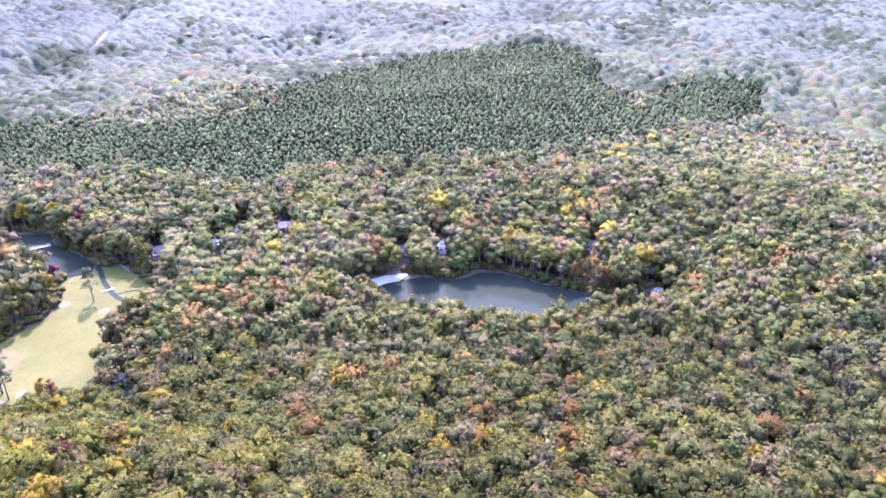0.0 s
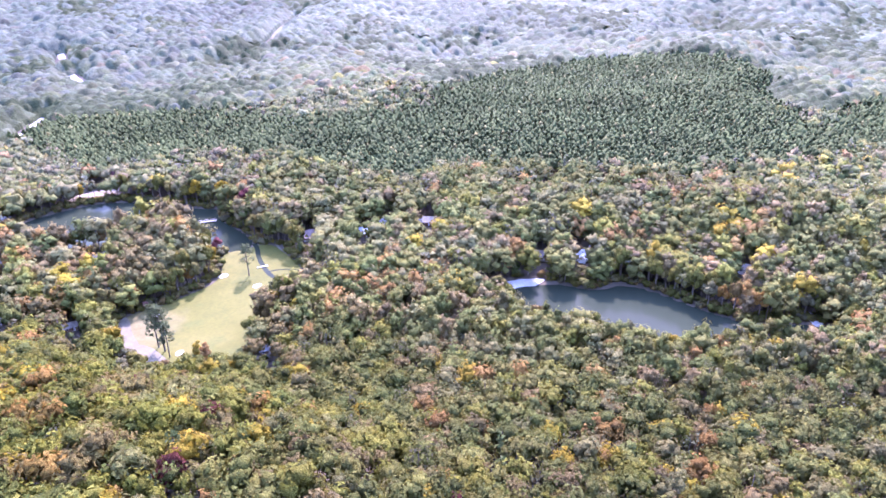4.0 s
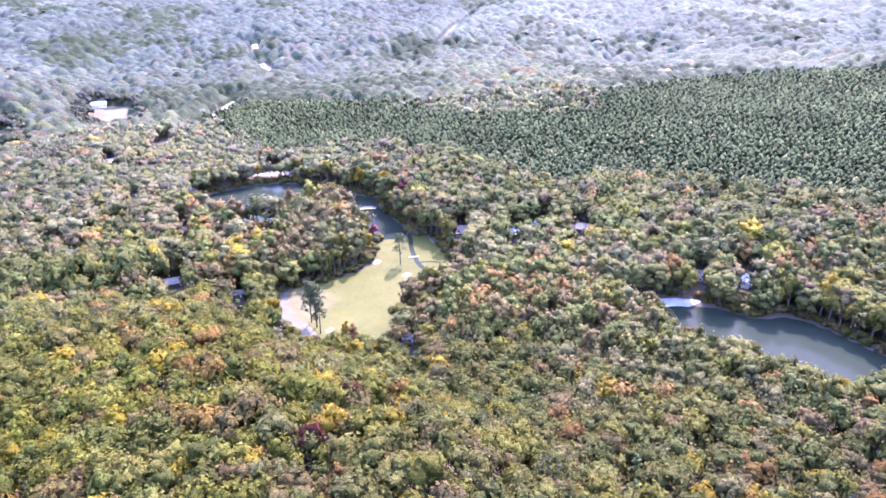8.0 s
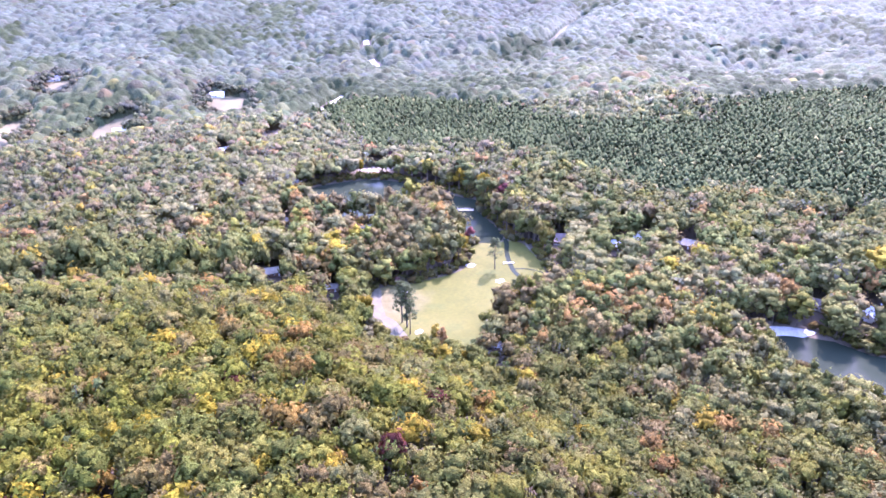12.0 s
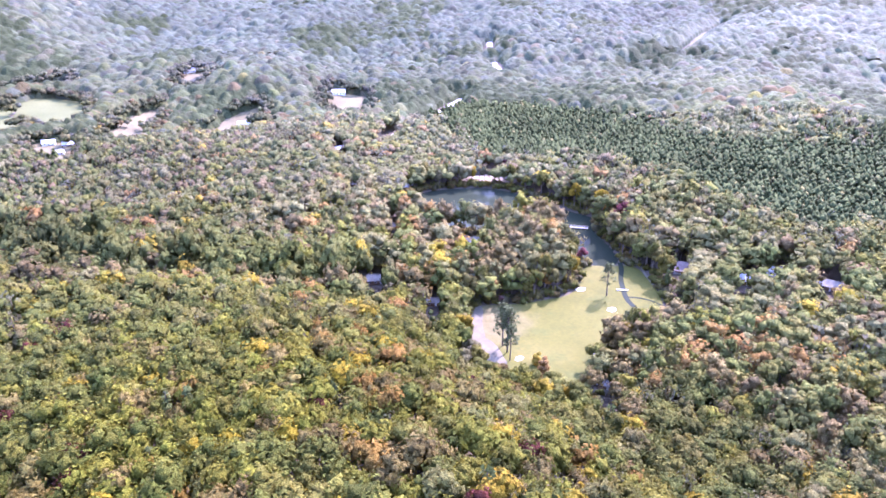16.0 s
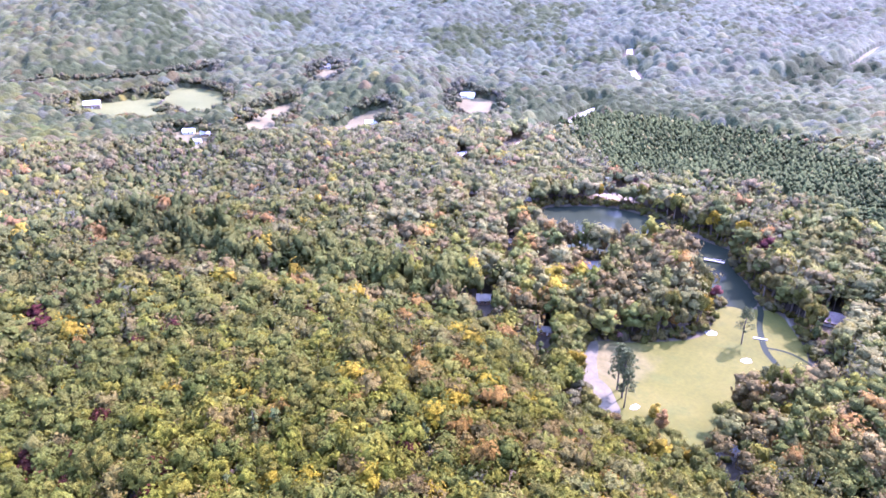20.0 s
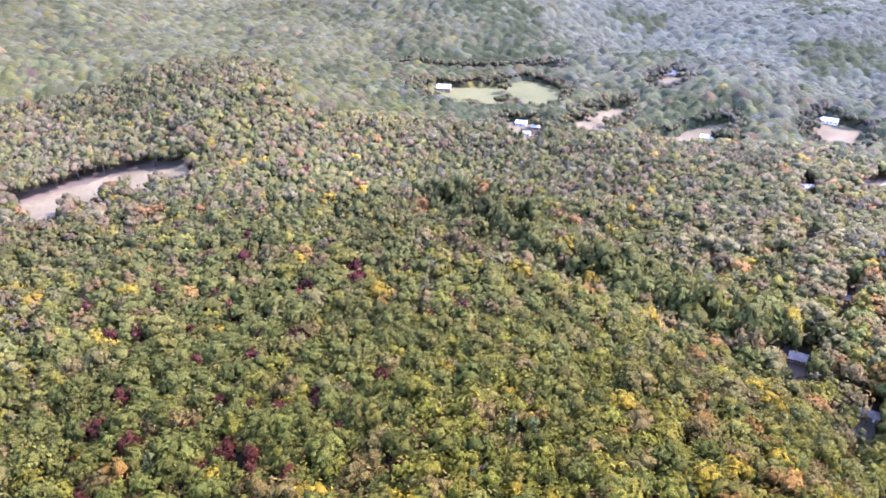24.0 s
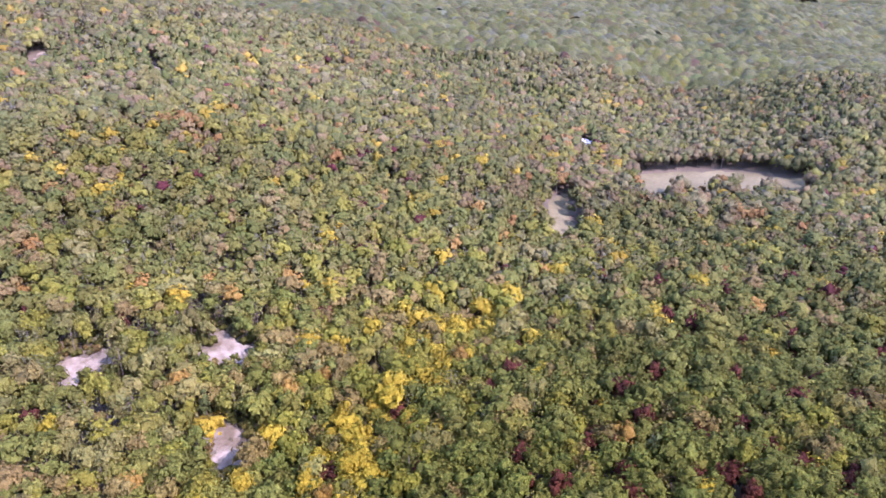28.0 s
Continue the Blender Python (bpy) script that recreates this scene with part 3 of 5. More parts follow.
def wood(name, places, sizes, tints, templates, rng, mats, label):
    """One mesh of many trees: places (n, 3), sizes (n, 2) of crown radius and height factor, tints (n, 3)."""
    which = rng.integers(0, len(templates), len(places))
    vs, ns, fs, bs, ss, cs, base = [], [], [], [], [], [], 0
    for k, (v, f, n, bark, smooth) in enumerate(templates):
        p, s, c = places[which == k], sizes[which == k], tints[which == k]
        if not len(p):
            continue
        a = rng.uniform(0, 2 * math.pi, len(p))
        ca, sa = np.cos(a)[:, None], np.sin(a)[:, None]
        x = (v[None, :, 0] * ca - v[None, :, 1] * sa) * s[:, :1] + p[:, :1]
        y = (v[None, :, 0] * sa + v[None, :, 1] * ca) * s[:, :1] + p[:, 1:2]
        z = v[None, :, 2] * s[:, 1:2] + p[:, 2:]
        vs.append(np.stack([x, y, z], -1).reshape(-1, 3))
        ns.append(np.stack([n[None, :, 0] * ca - n[None, :, 1] * sa, n[None, :, 0] * sa + n[None, :, 1] * ca, n[None, :, 2] + 0 * ca], -1).reshape(-1, 3))
        fs.append((f[None] + (np.arange(len(p)) * len(v))[:, None, None] + base).reshape(-1, 3))
        bs.append(np.tile(bark, len(p))), ss.append(np.tile(smooth, len(p)))
        cs.append(np.repeat(c, len(f), 0))
        base += len(v) * len(p)
    v, nor, f, bark, smooth, col = (np.concatenate(q) for q in (vs, ns, fs, bs, ss, cs))
    me = bpy.data.meshes.new(name)
    me.vertices.add(len(v))
    me.vertices.foreach_set("co", v.ravel().astype(np.float32))
    me.loops.add(f.size)
    me.loops.foreach_set("vertex_index", f.ravel().astype(np.int32))
    me.polygons.add(len(f))
    me.polygons.foreach_set("loop_start", np.arange(0, f.size, 3, dtype=np.int32))
    for m in mats:
        me.materials.append(m)
    me.polygons.foreach_set("material_index", bark.astype(np.int32))
    me.update(calc_edges=True)
    me.polygons.foreach_set("use_smooth", smooth.astype(bool))
    at = me.attributes.new("leaf_colour", "FLOAT_COLOR", "FACE")
    at.data.foreach_set("color", np.c_[col, np.ones(len(col))].ravel().astype(np.float32))
    me.attributes.new("facing", "FLOAT_VECTOR", "POINT").data.foreach_set("vector", nor.ravel().astype(np.float32))
    return tagged(new(name, me), label, "trees", kind="stuff")


# leaf colours of autumn: green, olive, yellow-green, dull khaki, brown, gold, orange, wine red, bare grey
HUES = np.array([(0.095, 0.102, 0.036), (0.127, 0.121, 0.042), (0.143, 0.136, 0.034), (0.137, 0.127, 0.061), (0.142, 0.108, 0.056), (0.25, 0.185, 0.03), (0.20, 0.118, 0.045),
                 (0.080, 0.027, 0.030), (0.114, 0.112, 0.08)])
SUNNY = np.array([1.08, 1.0, 0.68])
PINE_HUE = np.array([0.076, 0.09, 0.039])


def tint_field(x, y, seed, size):
    return np.array([noise.noise(Vector((a / size, b / size, seed))) for a, b in zip(x, y)])


def bump2(x, y, a, b, c, d):
    return np.exp(-((x - a) / c) ** 2 - ((y - b) / d) ** 2)


def autumn(x, y, rng):
    """Leaf colours that drift across the woods in patches: gold-green on the spur, grey and tan in hollows and by the
    lakes; distance haze is painted in.
    """
    w = np.tile(np.array([0.32, 0.27, 0.11, 0.17, 0.08, 0.014, 0.022, 0.005, 0.045]), (len(x), 1))
    warm, bare = tint_field(x, y, 1.5, 90.0), tint_field(x, y, 9.5, 60.0)
    ridge = np.minimum(bump2(x, y, -240, 40, 290, 150) + 0.5 * bump2(x, y, -330, -330, 330, 190), 1)
    hollow = bump2(x, y, -530, -110, 130, 110) + 0.7 * bump2(x, y, -480, 330, 160, 130) + 0.9 * bump2(x, y, -230, 370, 140, 80) + 0.8 * bump2(x, y, 30, 350, 190, 90)
    dark = np.exp(-(edge_distance(x, y, GULLY) / 16) ** 2)
    belt = np.exp(-(edge_distance(x, y, band([(-150, -70), (-200, -90), (-250, -110), (-300, -120)], 10)) / 18) ** 2)
    # distance ramp: more pale picks and fewer gold ones far off, as under haze
    farness = np.clip((np.hypot(x, y) - 500) / 600, 0, 1)
    w[:, 2] *= np.exp(1.1 * warm + 1.9 * ridge - dark + 1.2 * belt)
    w[:, 5] *= np.exp(2.0 * warm + 2.0 * ridge - 1.2 * farness + 3.4 * belt)
    w[:, [4, 6]] *= np.exp(1.4 * warm + 0.9 * ridge)[:, None]
    w[:, 7] *= np.exp(1.9 * ridge - 4 * np.clip((y - 180) / 100, 0, 1))
    # deep green gully trees, partly standing in for their shaded sides
    w[:, 0] *= np.exp(3.0 * dark)
    w[:, [3, 8]] *= np.exp(2.0 * bare + 1.2 * farness + 0.8 * hollow - 1.5 * ridge)[:, None]
    w[:, [4, 6]] *= np.exp(0.9 * hollow)[:, None]
    w[:, [4, 6, 3]] *= np.exp(1.2 * bump2(x, y, -235, 350, 60, 60))[:, None]
    oak = bump2(x, y, -340, 20, 150, 95) + 0.8 * bump2(x, y, -210, 10, 80, 70)
    heath = bump2(x, y, -200, -190, 150, 120)
    w[:, [3, 4, 8]] *= np.exp(0.8 * heath)[:, None]
    w[:, 0] *= np.exp(1.4 * oak)
    w[:, [2, 5, 6]] *= np.exp(-1.1 * oak)[:, None]
    w[:, 7] *= np.exp(1.6 * oak + 0.4)
    w = np.cumsum(w / w.sum(1, keepdims=True), 1)
    pick = (rng.uniform(0, 1, (len(x), 1)) > w).sum(1).clip(0, 8)
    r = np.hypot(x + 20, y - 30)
    painted_haze = farness * np.clip((y - 180) / 400, 0, 1)
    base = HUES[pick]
    # haze painted into leaf colour: pale grey-green to the north, muted olive elsewhere
    base = base + (np.array([0.125, 0.134, 0.113]) - base) * (0.66 * painted_haze)[:, None]
    base = base + (np.array([0.122, 0.114, 0.062]) - base) * (0.45 * (farness - painted_haze))[:, None]
    nearness = np.clip(1 - (r - 190) / 330, 0, 1)[:, None]          # 1 near, 0 far; drives the haze put into leaf colour
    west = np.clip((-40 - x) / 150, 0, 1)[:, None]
    # farther woods scaled paler and bluer, the mid-valley brighter, in place of haze
    base = base * ((np.array([0.91, 0.89, 0.64]) + np.array([0.03, 0.05, -0.18]) * west - np.array([0.11, 0.1, 0.04]) * np.clip(y / 120, 0, 1)[:, None]) * nearness + (np.array([1.0, 1.0, 1.02]) + np.array([0.2, 0.2, 0.12]) * (np.clip((y - 190) / 130, 0, 1) * np.clip((x + 560) / 300, 0, 1))[:, None]) * (1 - nearness))
    mottle = 1 + 0.22 * tint_field(x, y, 52.0, 190.0) + 0.16 * tint_field(x, y, 57.0, 45.0) + 0.25 * heath
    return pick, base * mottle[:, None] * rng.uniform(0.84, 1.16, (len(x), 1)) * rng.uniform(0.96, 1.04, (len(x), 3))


GULLY = band([(-520, 160), (-470, 175), (-405, 192), (-371, 213), (-340, 234), (-311, 252), (-280, 268)], 18)
CLEARINGS = [(MEADOW_EDGE, 2.5), (LAKES[0][0], 0.6), (LAKES[1][0], 0.6)] + OPENINGS


def scatter(rng, spacing, r0, r1, a0, a1):
    """Uneven spots in a ring sector round (-20, 30): headings a0 to a1 in degrees, to the left from +y."""
    n = int(2 * r1 / spacing) + 1
    g = (np.arange(n) - n / 2) * spacing
    x, y = (q.ravel() for q in np.meshgrid(g, g))
    x, y = x + rng.uniform(-0.42, 0.42, x.size) * spacing, y + rng.uniform(-0.42, 0.42, x.size) * spacing
    r, a = np.hypot(x, y), np.degrees(np.arctan2(-x, y))
    a = np.where(a < -60, a + 360, a)
    ok = (r >= r0) & (r < r1) & (a >= a0) & (a <= a1)
    x, y = x[ok] - 20, y[ok] + 30
    for outline, margin in CLEARINGS:
        lo, hi = outline.min(0) - 15, outline.max(0) + 15
        near = (x > lo[0]) & (x < hi[0]) & (y > lo[1]) & (y < hi[1])
        drop = np.zeros(len(x), bool)
        ragged = 13.0 * tint_field(x[near], y[near], 4.5, 20.0) if margin == 1.0 else 0.0
        drop[near] = edge_distance(x[near], y[near], outline) + ragged < margin
        x, y = x[~drop], y[~drop]
    return x, y


def thin_tree(seed, count, size):
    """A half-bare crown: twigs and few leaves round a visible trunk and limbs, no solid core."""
    rng = np.random.default_rng(seed + 900)
    d = rng.normal(0, 1, (count, 3))
    d[:, 2] = np.abs(d[:, 2]) * 1.1 - 0.4
    d /= np.linalg.norm(d, axis=1, keepdims=True)
    c = d * np.array([0.85, 0.85, 1.2]) * rng.uniform(0.25, 1.0, (count, 1)) ** 0.6
    c[:, 2] += 1.95
    return stack([(*flakes(rng, c, d, size), False, False), (*trunk_part(2.6, 0.05, 3), True, True)])


def grow(name, label, spots, sizes, tints, templates, rng, leaf):
    if len(spots):
        wood(name, spots, sizes, tints, templates, rng, [leaf, BARK], label)


def plant(r0, r1, a0, a1, spacing, broad, thin, pines, rng, names, radius=4.2, leaf=LEAF, needle=NEEDLE, tall=()):
    """Woods in one ring sector, sorted into broadleaf, half-bare and pine trees; the pine grove is left out."""
    x, y = scatter(rng, spacing, r0, r1, a0, a1)
    taken = edge_distance(x, y, PINE_EDGE) < rng.normal(0, 9, len(x))
    for ex, ey, er in KEPT_FREE if r0 < 900 else ():
        taken |= (x - ex) ** 2 + (y - ey) ** 2 < er ** 2
    x, y = x[~taken], y[~taken]
    z = ground_height(x, y)
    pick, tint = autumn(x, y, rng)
    bare = (pick == 8) | ((pick == 3) & (rng.uniform(0, 1, len(x)) < 0.35))
    dark = np.clip(3.2 * tint_field(x, y, 31.0, 150.0) - 0.05, 0, 0.9) * np.clip((np.hypot(x, y) - 350) / 200, 0, 1)
    gully = np.exp(-(edge_distance(x, y, GULLY) / 15) ** 2)
    lone = (rng.uniform(0, 1, len(x)) < 0.015 + 0.4 * dark * (np.hypot(x, y) < 1200) + 0.5 * gully) & ~bare
    leafy = ~bare & ~lone
    s = radius * (0.72 + 0.7 * rng.uniform(0, 1, len(x)) ** 1.2 if r0 < 500 else rng.uniform(0.78, 1.2, len(x)))
    s = s * (1 + 0.3 * np.exp(-((x + 220) / 190) ** 2 - ((y - 400) / 90) ** 2) + 0.3 * np.exp(-((x - 60) / 170) ** 2 - ((y - 430) / 60) ** 2))
    s = np.where(pick == 7, s * 0.8, s)
    low = np.zeros(len(x), bool)
    for ex, ey, er in KEPT_LOW if r0 < 900 else ():
        short = (x - ex) ** 2 + (y - ey) ** 2 < er ** 2
        s, low = np.where(short & ~low, s * 0.5, s), low | short
    s = s * (1 + 0.25 * gully)
    size = np.stack([s, (1 + 0.6 * gully) * (0.5 * s + 0.5 * np.where(low, 0.45 * radius, radius)) * rng.uniform(1.04, 1.32, len(x))], 1)
    spots = np.stack([x, y, z], 1)
    if tall:
        shore = np.minimum(np.minimum(edge_distance(x, y, MEADOW_EDGE), edge_distance(x, y, LAKES[0][0])), edge_distance(x, y, LAKES[1][0]))
        high = leafy & (shore < 75 + rng.normal(0, 16, len(x))) & (y > 292 - 0.12 * x * (x > 0))
        if high.any():
            reach = np.stack([s[high] * 1.12, np.where(low[high], 2.0, 6.3 + 2.0 * bump2(x[high], y[high], -245, 385, 45, 45)) * rng.uniform(0.75, 1.2, high.sum())], 1)
            grow("lakeside_woodland", "tall broadleaf trees round the meadow and lakes", spots[high], reach, tint[high] * 1.15, tall, rng, leaf)
            leafy = leafy & ~high
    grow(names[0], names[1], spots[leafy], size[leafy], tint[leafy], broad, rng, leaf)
    grow("half_bare_trees", "grey-brown half-bare trees scattered through the woods", spots[bare], size[bare] * 0.95, tint[bare] * 0.85, thin, rng, leaf)
    n = int(lone.sum())
    tint = np.where(rng.uniform(0, 1, (n, 1)) < 0.1, np.array([0.12, 0.125, 0.04]), PINE_HUE * np.array([1.0, 1.0, 0.75])) * rng.uniform(0.8, 1.2, (n, 1))
    grow("scattered_pines", "dark green pines standing among the broadleaf trees", spots[lone], np.stack([rng.uniform(2.8, 4.2, n), rng.uniform(2.6, 3.7, n)], 1), tint, pines, rng, needle)


def canopy(r0, r1, a0, a1, size, label, fine=1.9):
    """The closed roof of far woods: rounded, uneven crowns that overlap in one surface; crown width in thousandths of the distance."""
    w, a0, wide, deep = size / 1000, math.radians(a0), math.radians(a1 - a0) / (size / 1000), math.log(r1 / r0) / (size / 1000)
    nu, nv = int(wide) + 2, int(deep) + 2
    ju, jv, reach, tall = rng.uniform(0.08, 0.92, (nu, nv)), rng.uniform(0.08, 0.92, (nu, nv)), rng.uniform(0.62, 1.05, (nu, nv)), rng.normal(0, 0.28, (nu, nv))
    u, v = np.meshgrid(np.linspace(0, wide, int(nu * max(2.4, fine))), np.linspace(0, deep, int(nv * fine)), indexing="ij")
    best, which = np.full(u.shape, -9.0), np.zeros(u.shape, int)
    for di in (-1, 0, 1):
        for dj in (-1, 0, 1):
            i, j = np.clip(np.floor(u).astype(int) + di, 0, nu - 1), np.clip(np.floor(v).astype(int) + dj, 0, nv - 1)
            h = tall[i, j] + 0.6 * (1 - ((u - i - ju[i, j]) ** 2 + (v - j - jv[i, j]) ** 2) / reach[i, j] ** 2)
            which, best = np.where(h > best, i * nv + j, which), np.maximum(best, h)

    def spot(p, q):
        r, a = r0 * np.exp(q * w), a0 + p * w
        return -20 - r * np.sin(a), 30 + r * np.cos(a), r

    x, y, r = spot(u, v)
    top = 9.5 + np.clip(best, -0.7, 1.1) * w * r * np.clip(1600 / r, 0.5, 1)
    open_to = edge_distance(x.ravel(), y.ravel(), PINE_EDGE) - 1
    for outline, margin in CLEARINGS:
        lo, hi = outline.min(0) - 15, outline.max(0) + 15
        near = ((x > lo[0]) & (x < hi[0]) & (y > lo[1]) & (y < hi[1])).ravel()
        if near.any():
            open_to[near] = np.minimum(open_to[near], edge_distance(x.ravel()[near], y.ravel()[near], outline) - margin)
    z = ground_height(x.ravel(), y.ravel()).reshape(x.shape) + np.where(open_to.reshape(x.shape) < 1, -1.0, top * np.clip(open_to.reshape(x.shape) / 18, 0.25, 1) ** 0.7)
    p = np.stack([x, y, z], -1)
    n = -unit(np.cross(np.gradient(p, axis=0), np.gradient(p, axis=1)))
    n = unit(n * np.sign(n[..., 2:]) + np.array([0, 0, 0.9]))
    ci, cj = np.meshgrid(np.arange(nu), np.arange(nv), indexing="ij")
    cx, cy, _ = spot((ci + ju).ravel(), (cj + jv).ravel())
    # colours from autumn() carry the painted haze
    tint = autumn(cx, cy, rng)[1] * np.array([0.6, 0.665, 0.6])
    dark = (np.clip(3.2 * tint_field(cx, cy, 31.0, 150.0) - 0.05, 0, 0.9) * np.clip(cy / 250, 0.15, 1))[:, None]
    tint = np.where(rng.uniform(0, 1, (len(cx), 1)) < 0.85 * dark, PINE_HUE * np.array([0.58, 0.6, 0.62]), tint)
    tint = tint * rng.uniform(0.66, 1.12, (len(cx), 1))
    k = np.arange(u.size).reshape(u.shape)
    f = np.stack([k[:-1, :-1], k[:-1, 1:], k[1:, 1:], k[1:, :-1]], -1).reshape(-1, 4)
    me = bpy.data.meshes.new("distant_woodland")
    me.vertices.add(u.size)
    me.vertices.foreach_set("co", p.ravel().astype(np.float32))
    me.loops.add(f.size)
    me.loops.foreach_set("vertex_index", f.ravel().astype(np.int32))
    me.polygons.add(len(f))
    me.polygons.foreach_set("loop_start", np.arange(0, f.size, 4, dtype=np.int32))
    me.materials.append(FAR_LEAF)
    me.update(calc_edges=True)
    me.polygons.foreach_set("use_smooth", [True] * len(f))
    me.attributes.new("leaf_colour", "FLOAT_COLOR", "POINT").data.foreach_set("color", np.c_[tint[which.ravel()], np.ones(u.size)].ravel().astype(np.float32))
    me.attributes.new("facing", "FLOAT_VECTOR", "POINT").data.foreach_set("vector", n.ravel().astype(np.float32))
    tagged(new("distant_woodland", me), label, "trees", kind="stuff")


def fringe(outlines, rng):
    """Single rows of trees along the open edges of the far fields and roads."""
    x, y = scatter(rng, 5.6, 680, 1500, -44, 168)
    d = np.min([edge_distance(x, y, o) for o in outlines], 0)
    x, y = x[d < 13], y[d < 13]
    s = rng.uniform(3.2, 5.0, len(x))
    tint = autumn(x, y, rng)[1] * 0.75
    wood("field_edge_trees", np.stack([x, y, ground_height(x, y)], 1), np.stack([s, s * 1.1], 1), tint, KNOLLS, rng, [MID_LEAF, BARK], "trees along the edges of far fields and roads")


def pine_grove(rng):
    """The close-set pine plantation on the low hill."""
    lo, hi = PINE_EDGE.min(0) - 20, PINE_EDGE.max(0) + 20
    x, y = (q.ravel() for q in np.meshgrid(np.arange(lo[0], hi[0], 3.9), np.arange(lo[1], hi[1], 3.9)))
    x, y = x + rng.uniform(-1.6, 1.6, x.size), y + rng.uniform(-1.6, 1.6, x.size)
    ok = edge_distance(x, y, PINE_EDGE) < rng.normal(0, 8, x.size)
    for o, margin in CLEARINGS:
        ok &= edge_distance(x, y, o) > margin + 1
    x, y = x[ok], y[ok]
    old = 1 + 0.1 * tint_field(x, y, 61.0, 60.0)
    size = np.stack([old * rng.uniform(2.9, 4.2, len(x)), old * rng.uniform(2.9, 3.25, len(x))], 1)
    mottle = tint_field(x, y, 71.0, 45.0)[:, None]
    odd = rng.uniform(0, 1, (len(x), 1))
    tint = np.where(odd < 0.025, np.array([0.17, 0.155, 0.06]), PINE_HUE * np.array([1.0, 1.03, 0.86])) * (1 + 0.25 * mottle) * rng.uniform(0.82, 1.2, (len(x), 1))
    wood("pine_wood", np.stack([x, y, ground_height(x, y)], 1), size, tint, [far_pine(k) for k in range(12)], rng, [FAR_NEEDLE, BARK], "dense dark green pine plantation on a low hill")


# ---- things ----
WHITE_WALL = surface("white_siding", [(0.3, (0.62, 0.61, 0.58)), (0.7, (0.74, 0.73, 0.7))], 0.3, 2.0, 0.6, 0.3, 0.1, 0.02)
LOG_WALL = surface("brown_log_siding", [(0.3, (0.14, 0.09, 0.055)), (0.7, (0.24, 0.16, 0.1))], 0.4, 2.5, 0.8, 0.2, 0.4, 0.05)
METAL_ROOF = surface("pale_metal_roof", [(0.3, (0.42, 0.42, 0.42)), (0.7, (0.52, 0.52, 0.515))], 0.2, 1.5, 0.6, 0.3, 0.1, 0.02)
BROWN_ROOF = surface("brown_shingles", [(0.3, (0.13, 0.1, 0.085)), (0.7, (0.23, 0.18, 0.155))], 0.4, 2.5, 0.9, 0.2, 0.5, 0.05)
GREY_ROOF = surface("grey_shingles", [(0.3, (0.19, 0.18, 0.165)), (0.7, (0.29, 0.275, 0.25))], 0.4, 2.5, 0.9, 0.05, 0.5, 0.05)
TAN_ROOF = surface("tan_weathered_roof", [(0.3, (0.21, 0.18, 0.135)), (0.7, (0.31, 0.275, 0.215))], 0.4, 2.0, 0.85, 0.05, 0.3, 0.04)
STONE = surface("grey_stone", [(0.3, (0.2, 0.19, 0.17)), (0.7, (0.34, 0.32, 0.3))], 0.8, 3.0, 0.9, 0.2, 0.6, 0.08)
GREY_WOOD = surface("weathered_pale_wood", [(0.3, (0.3, 0.285, 0.265)), (0.7, (0.42, 0.4, 0.375))], 0.6, 4.0, 0.85, 0.2, 0.4, 0.02)
BOAT_SHELL = surface("white_boat_shell", [(0.3, (0.66, 0.67, 0.68)), (0.7, (0.78, 0.78, 0.78))], 0.5, 3.0, 0.35, 0.5, 0.05, 0.01)
GLASS, _nodes, _links, _b = material("dark_window_glass", 0.06, 0.5)
_b.inputs["Base Color"].default_value = (0.02, 0.025, 0.03, 1)


def part(name, bm, mat, parent=None, label=""):
    me = bpy.data.meshes.new(name)
    bm.to_mesh(me)
    bm.free()
    me.materials.append(mat)
    ob = new(name, me)
    ob.parent = parent
    if label:
        ob["label"] = label
    return ob


def add_box(bm, size, centre, turn=None, bevel=0.0):
    m = Matrix.Translation(centre) @ (turn or Matrix()) @ Matrix.Diagonal((*size, 1))
    made = bmesh.ops.create_cube(bm, size=1.0, matrix=m)["verts"]
    if bevel:
        edges = list({e for v in made for e in v.link_edges})
        bmesh.ops.bevel(bm, geom=edges, offset=bevel, segments=1, affect="EDGES")


def box_part(name, size, centre, mat, parent, label="", bevel=0.0, turn=None):
    bm = bmesh.new()
    add_box(bm, size, centre, turn, bevel)
    return part(name, bm, mat, parent, label)


def thing(name, x, y, z, turn, label, category, group=""):
    ob = new(name)
    ob.matrix_basis = pose(x, y, z, 0, 0, turn)
    return tagged(ob, label, category, group)


KEPT_FREE, KEPT_LOW = [], []


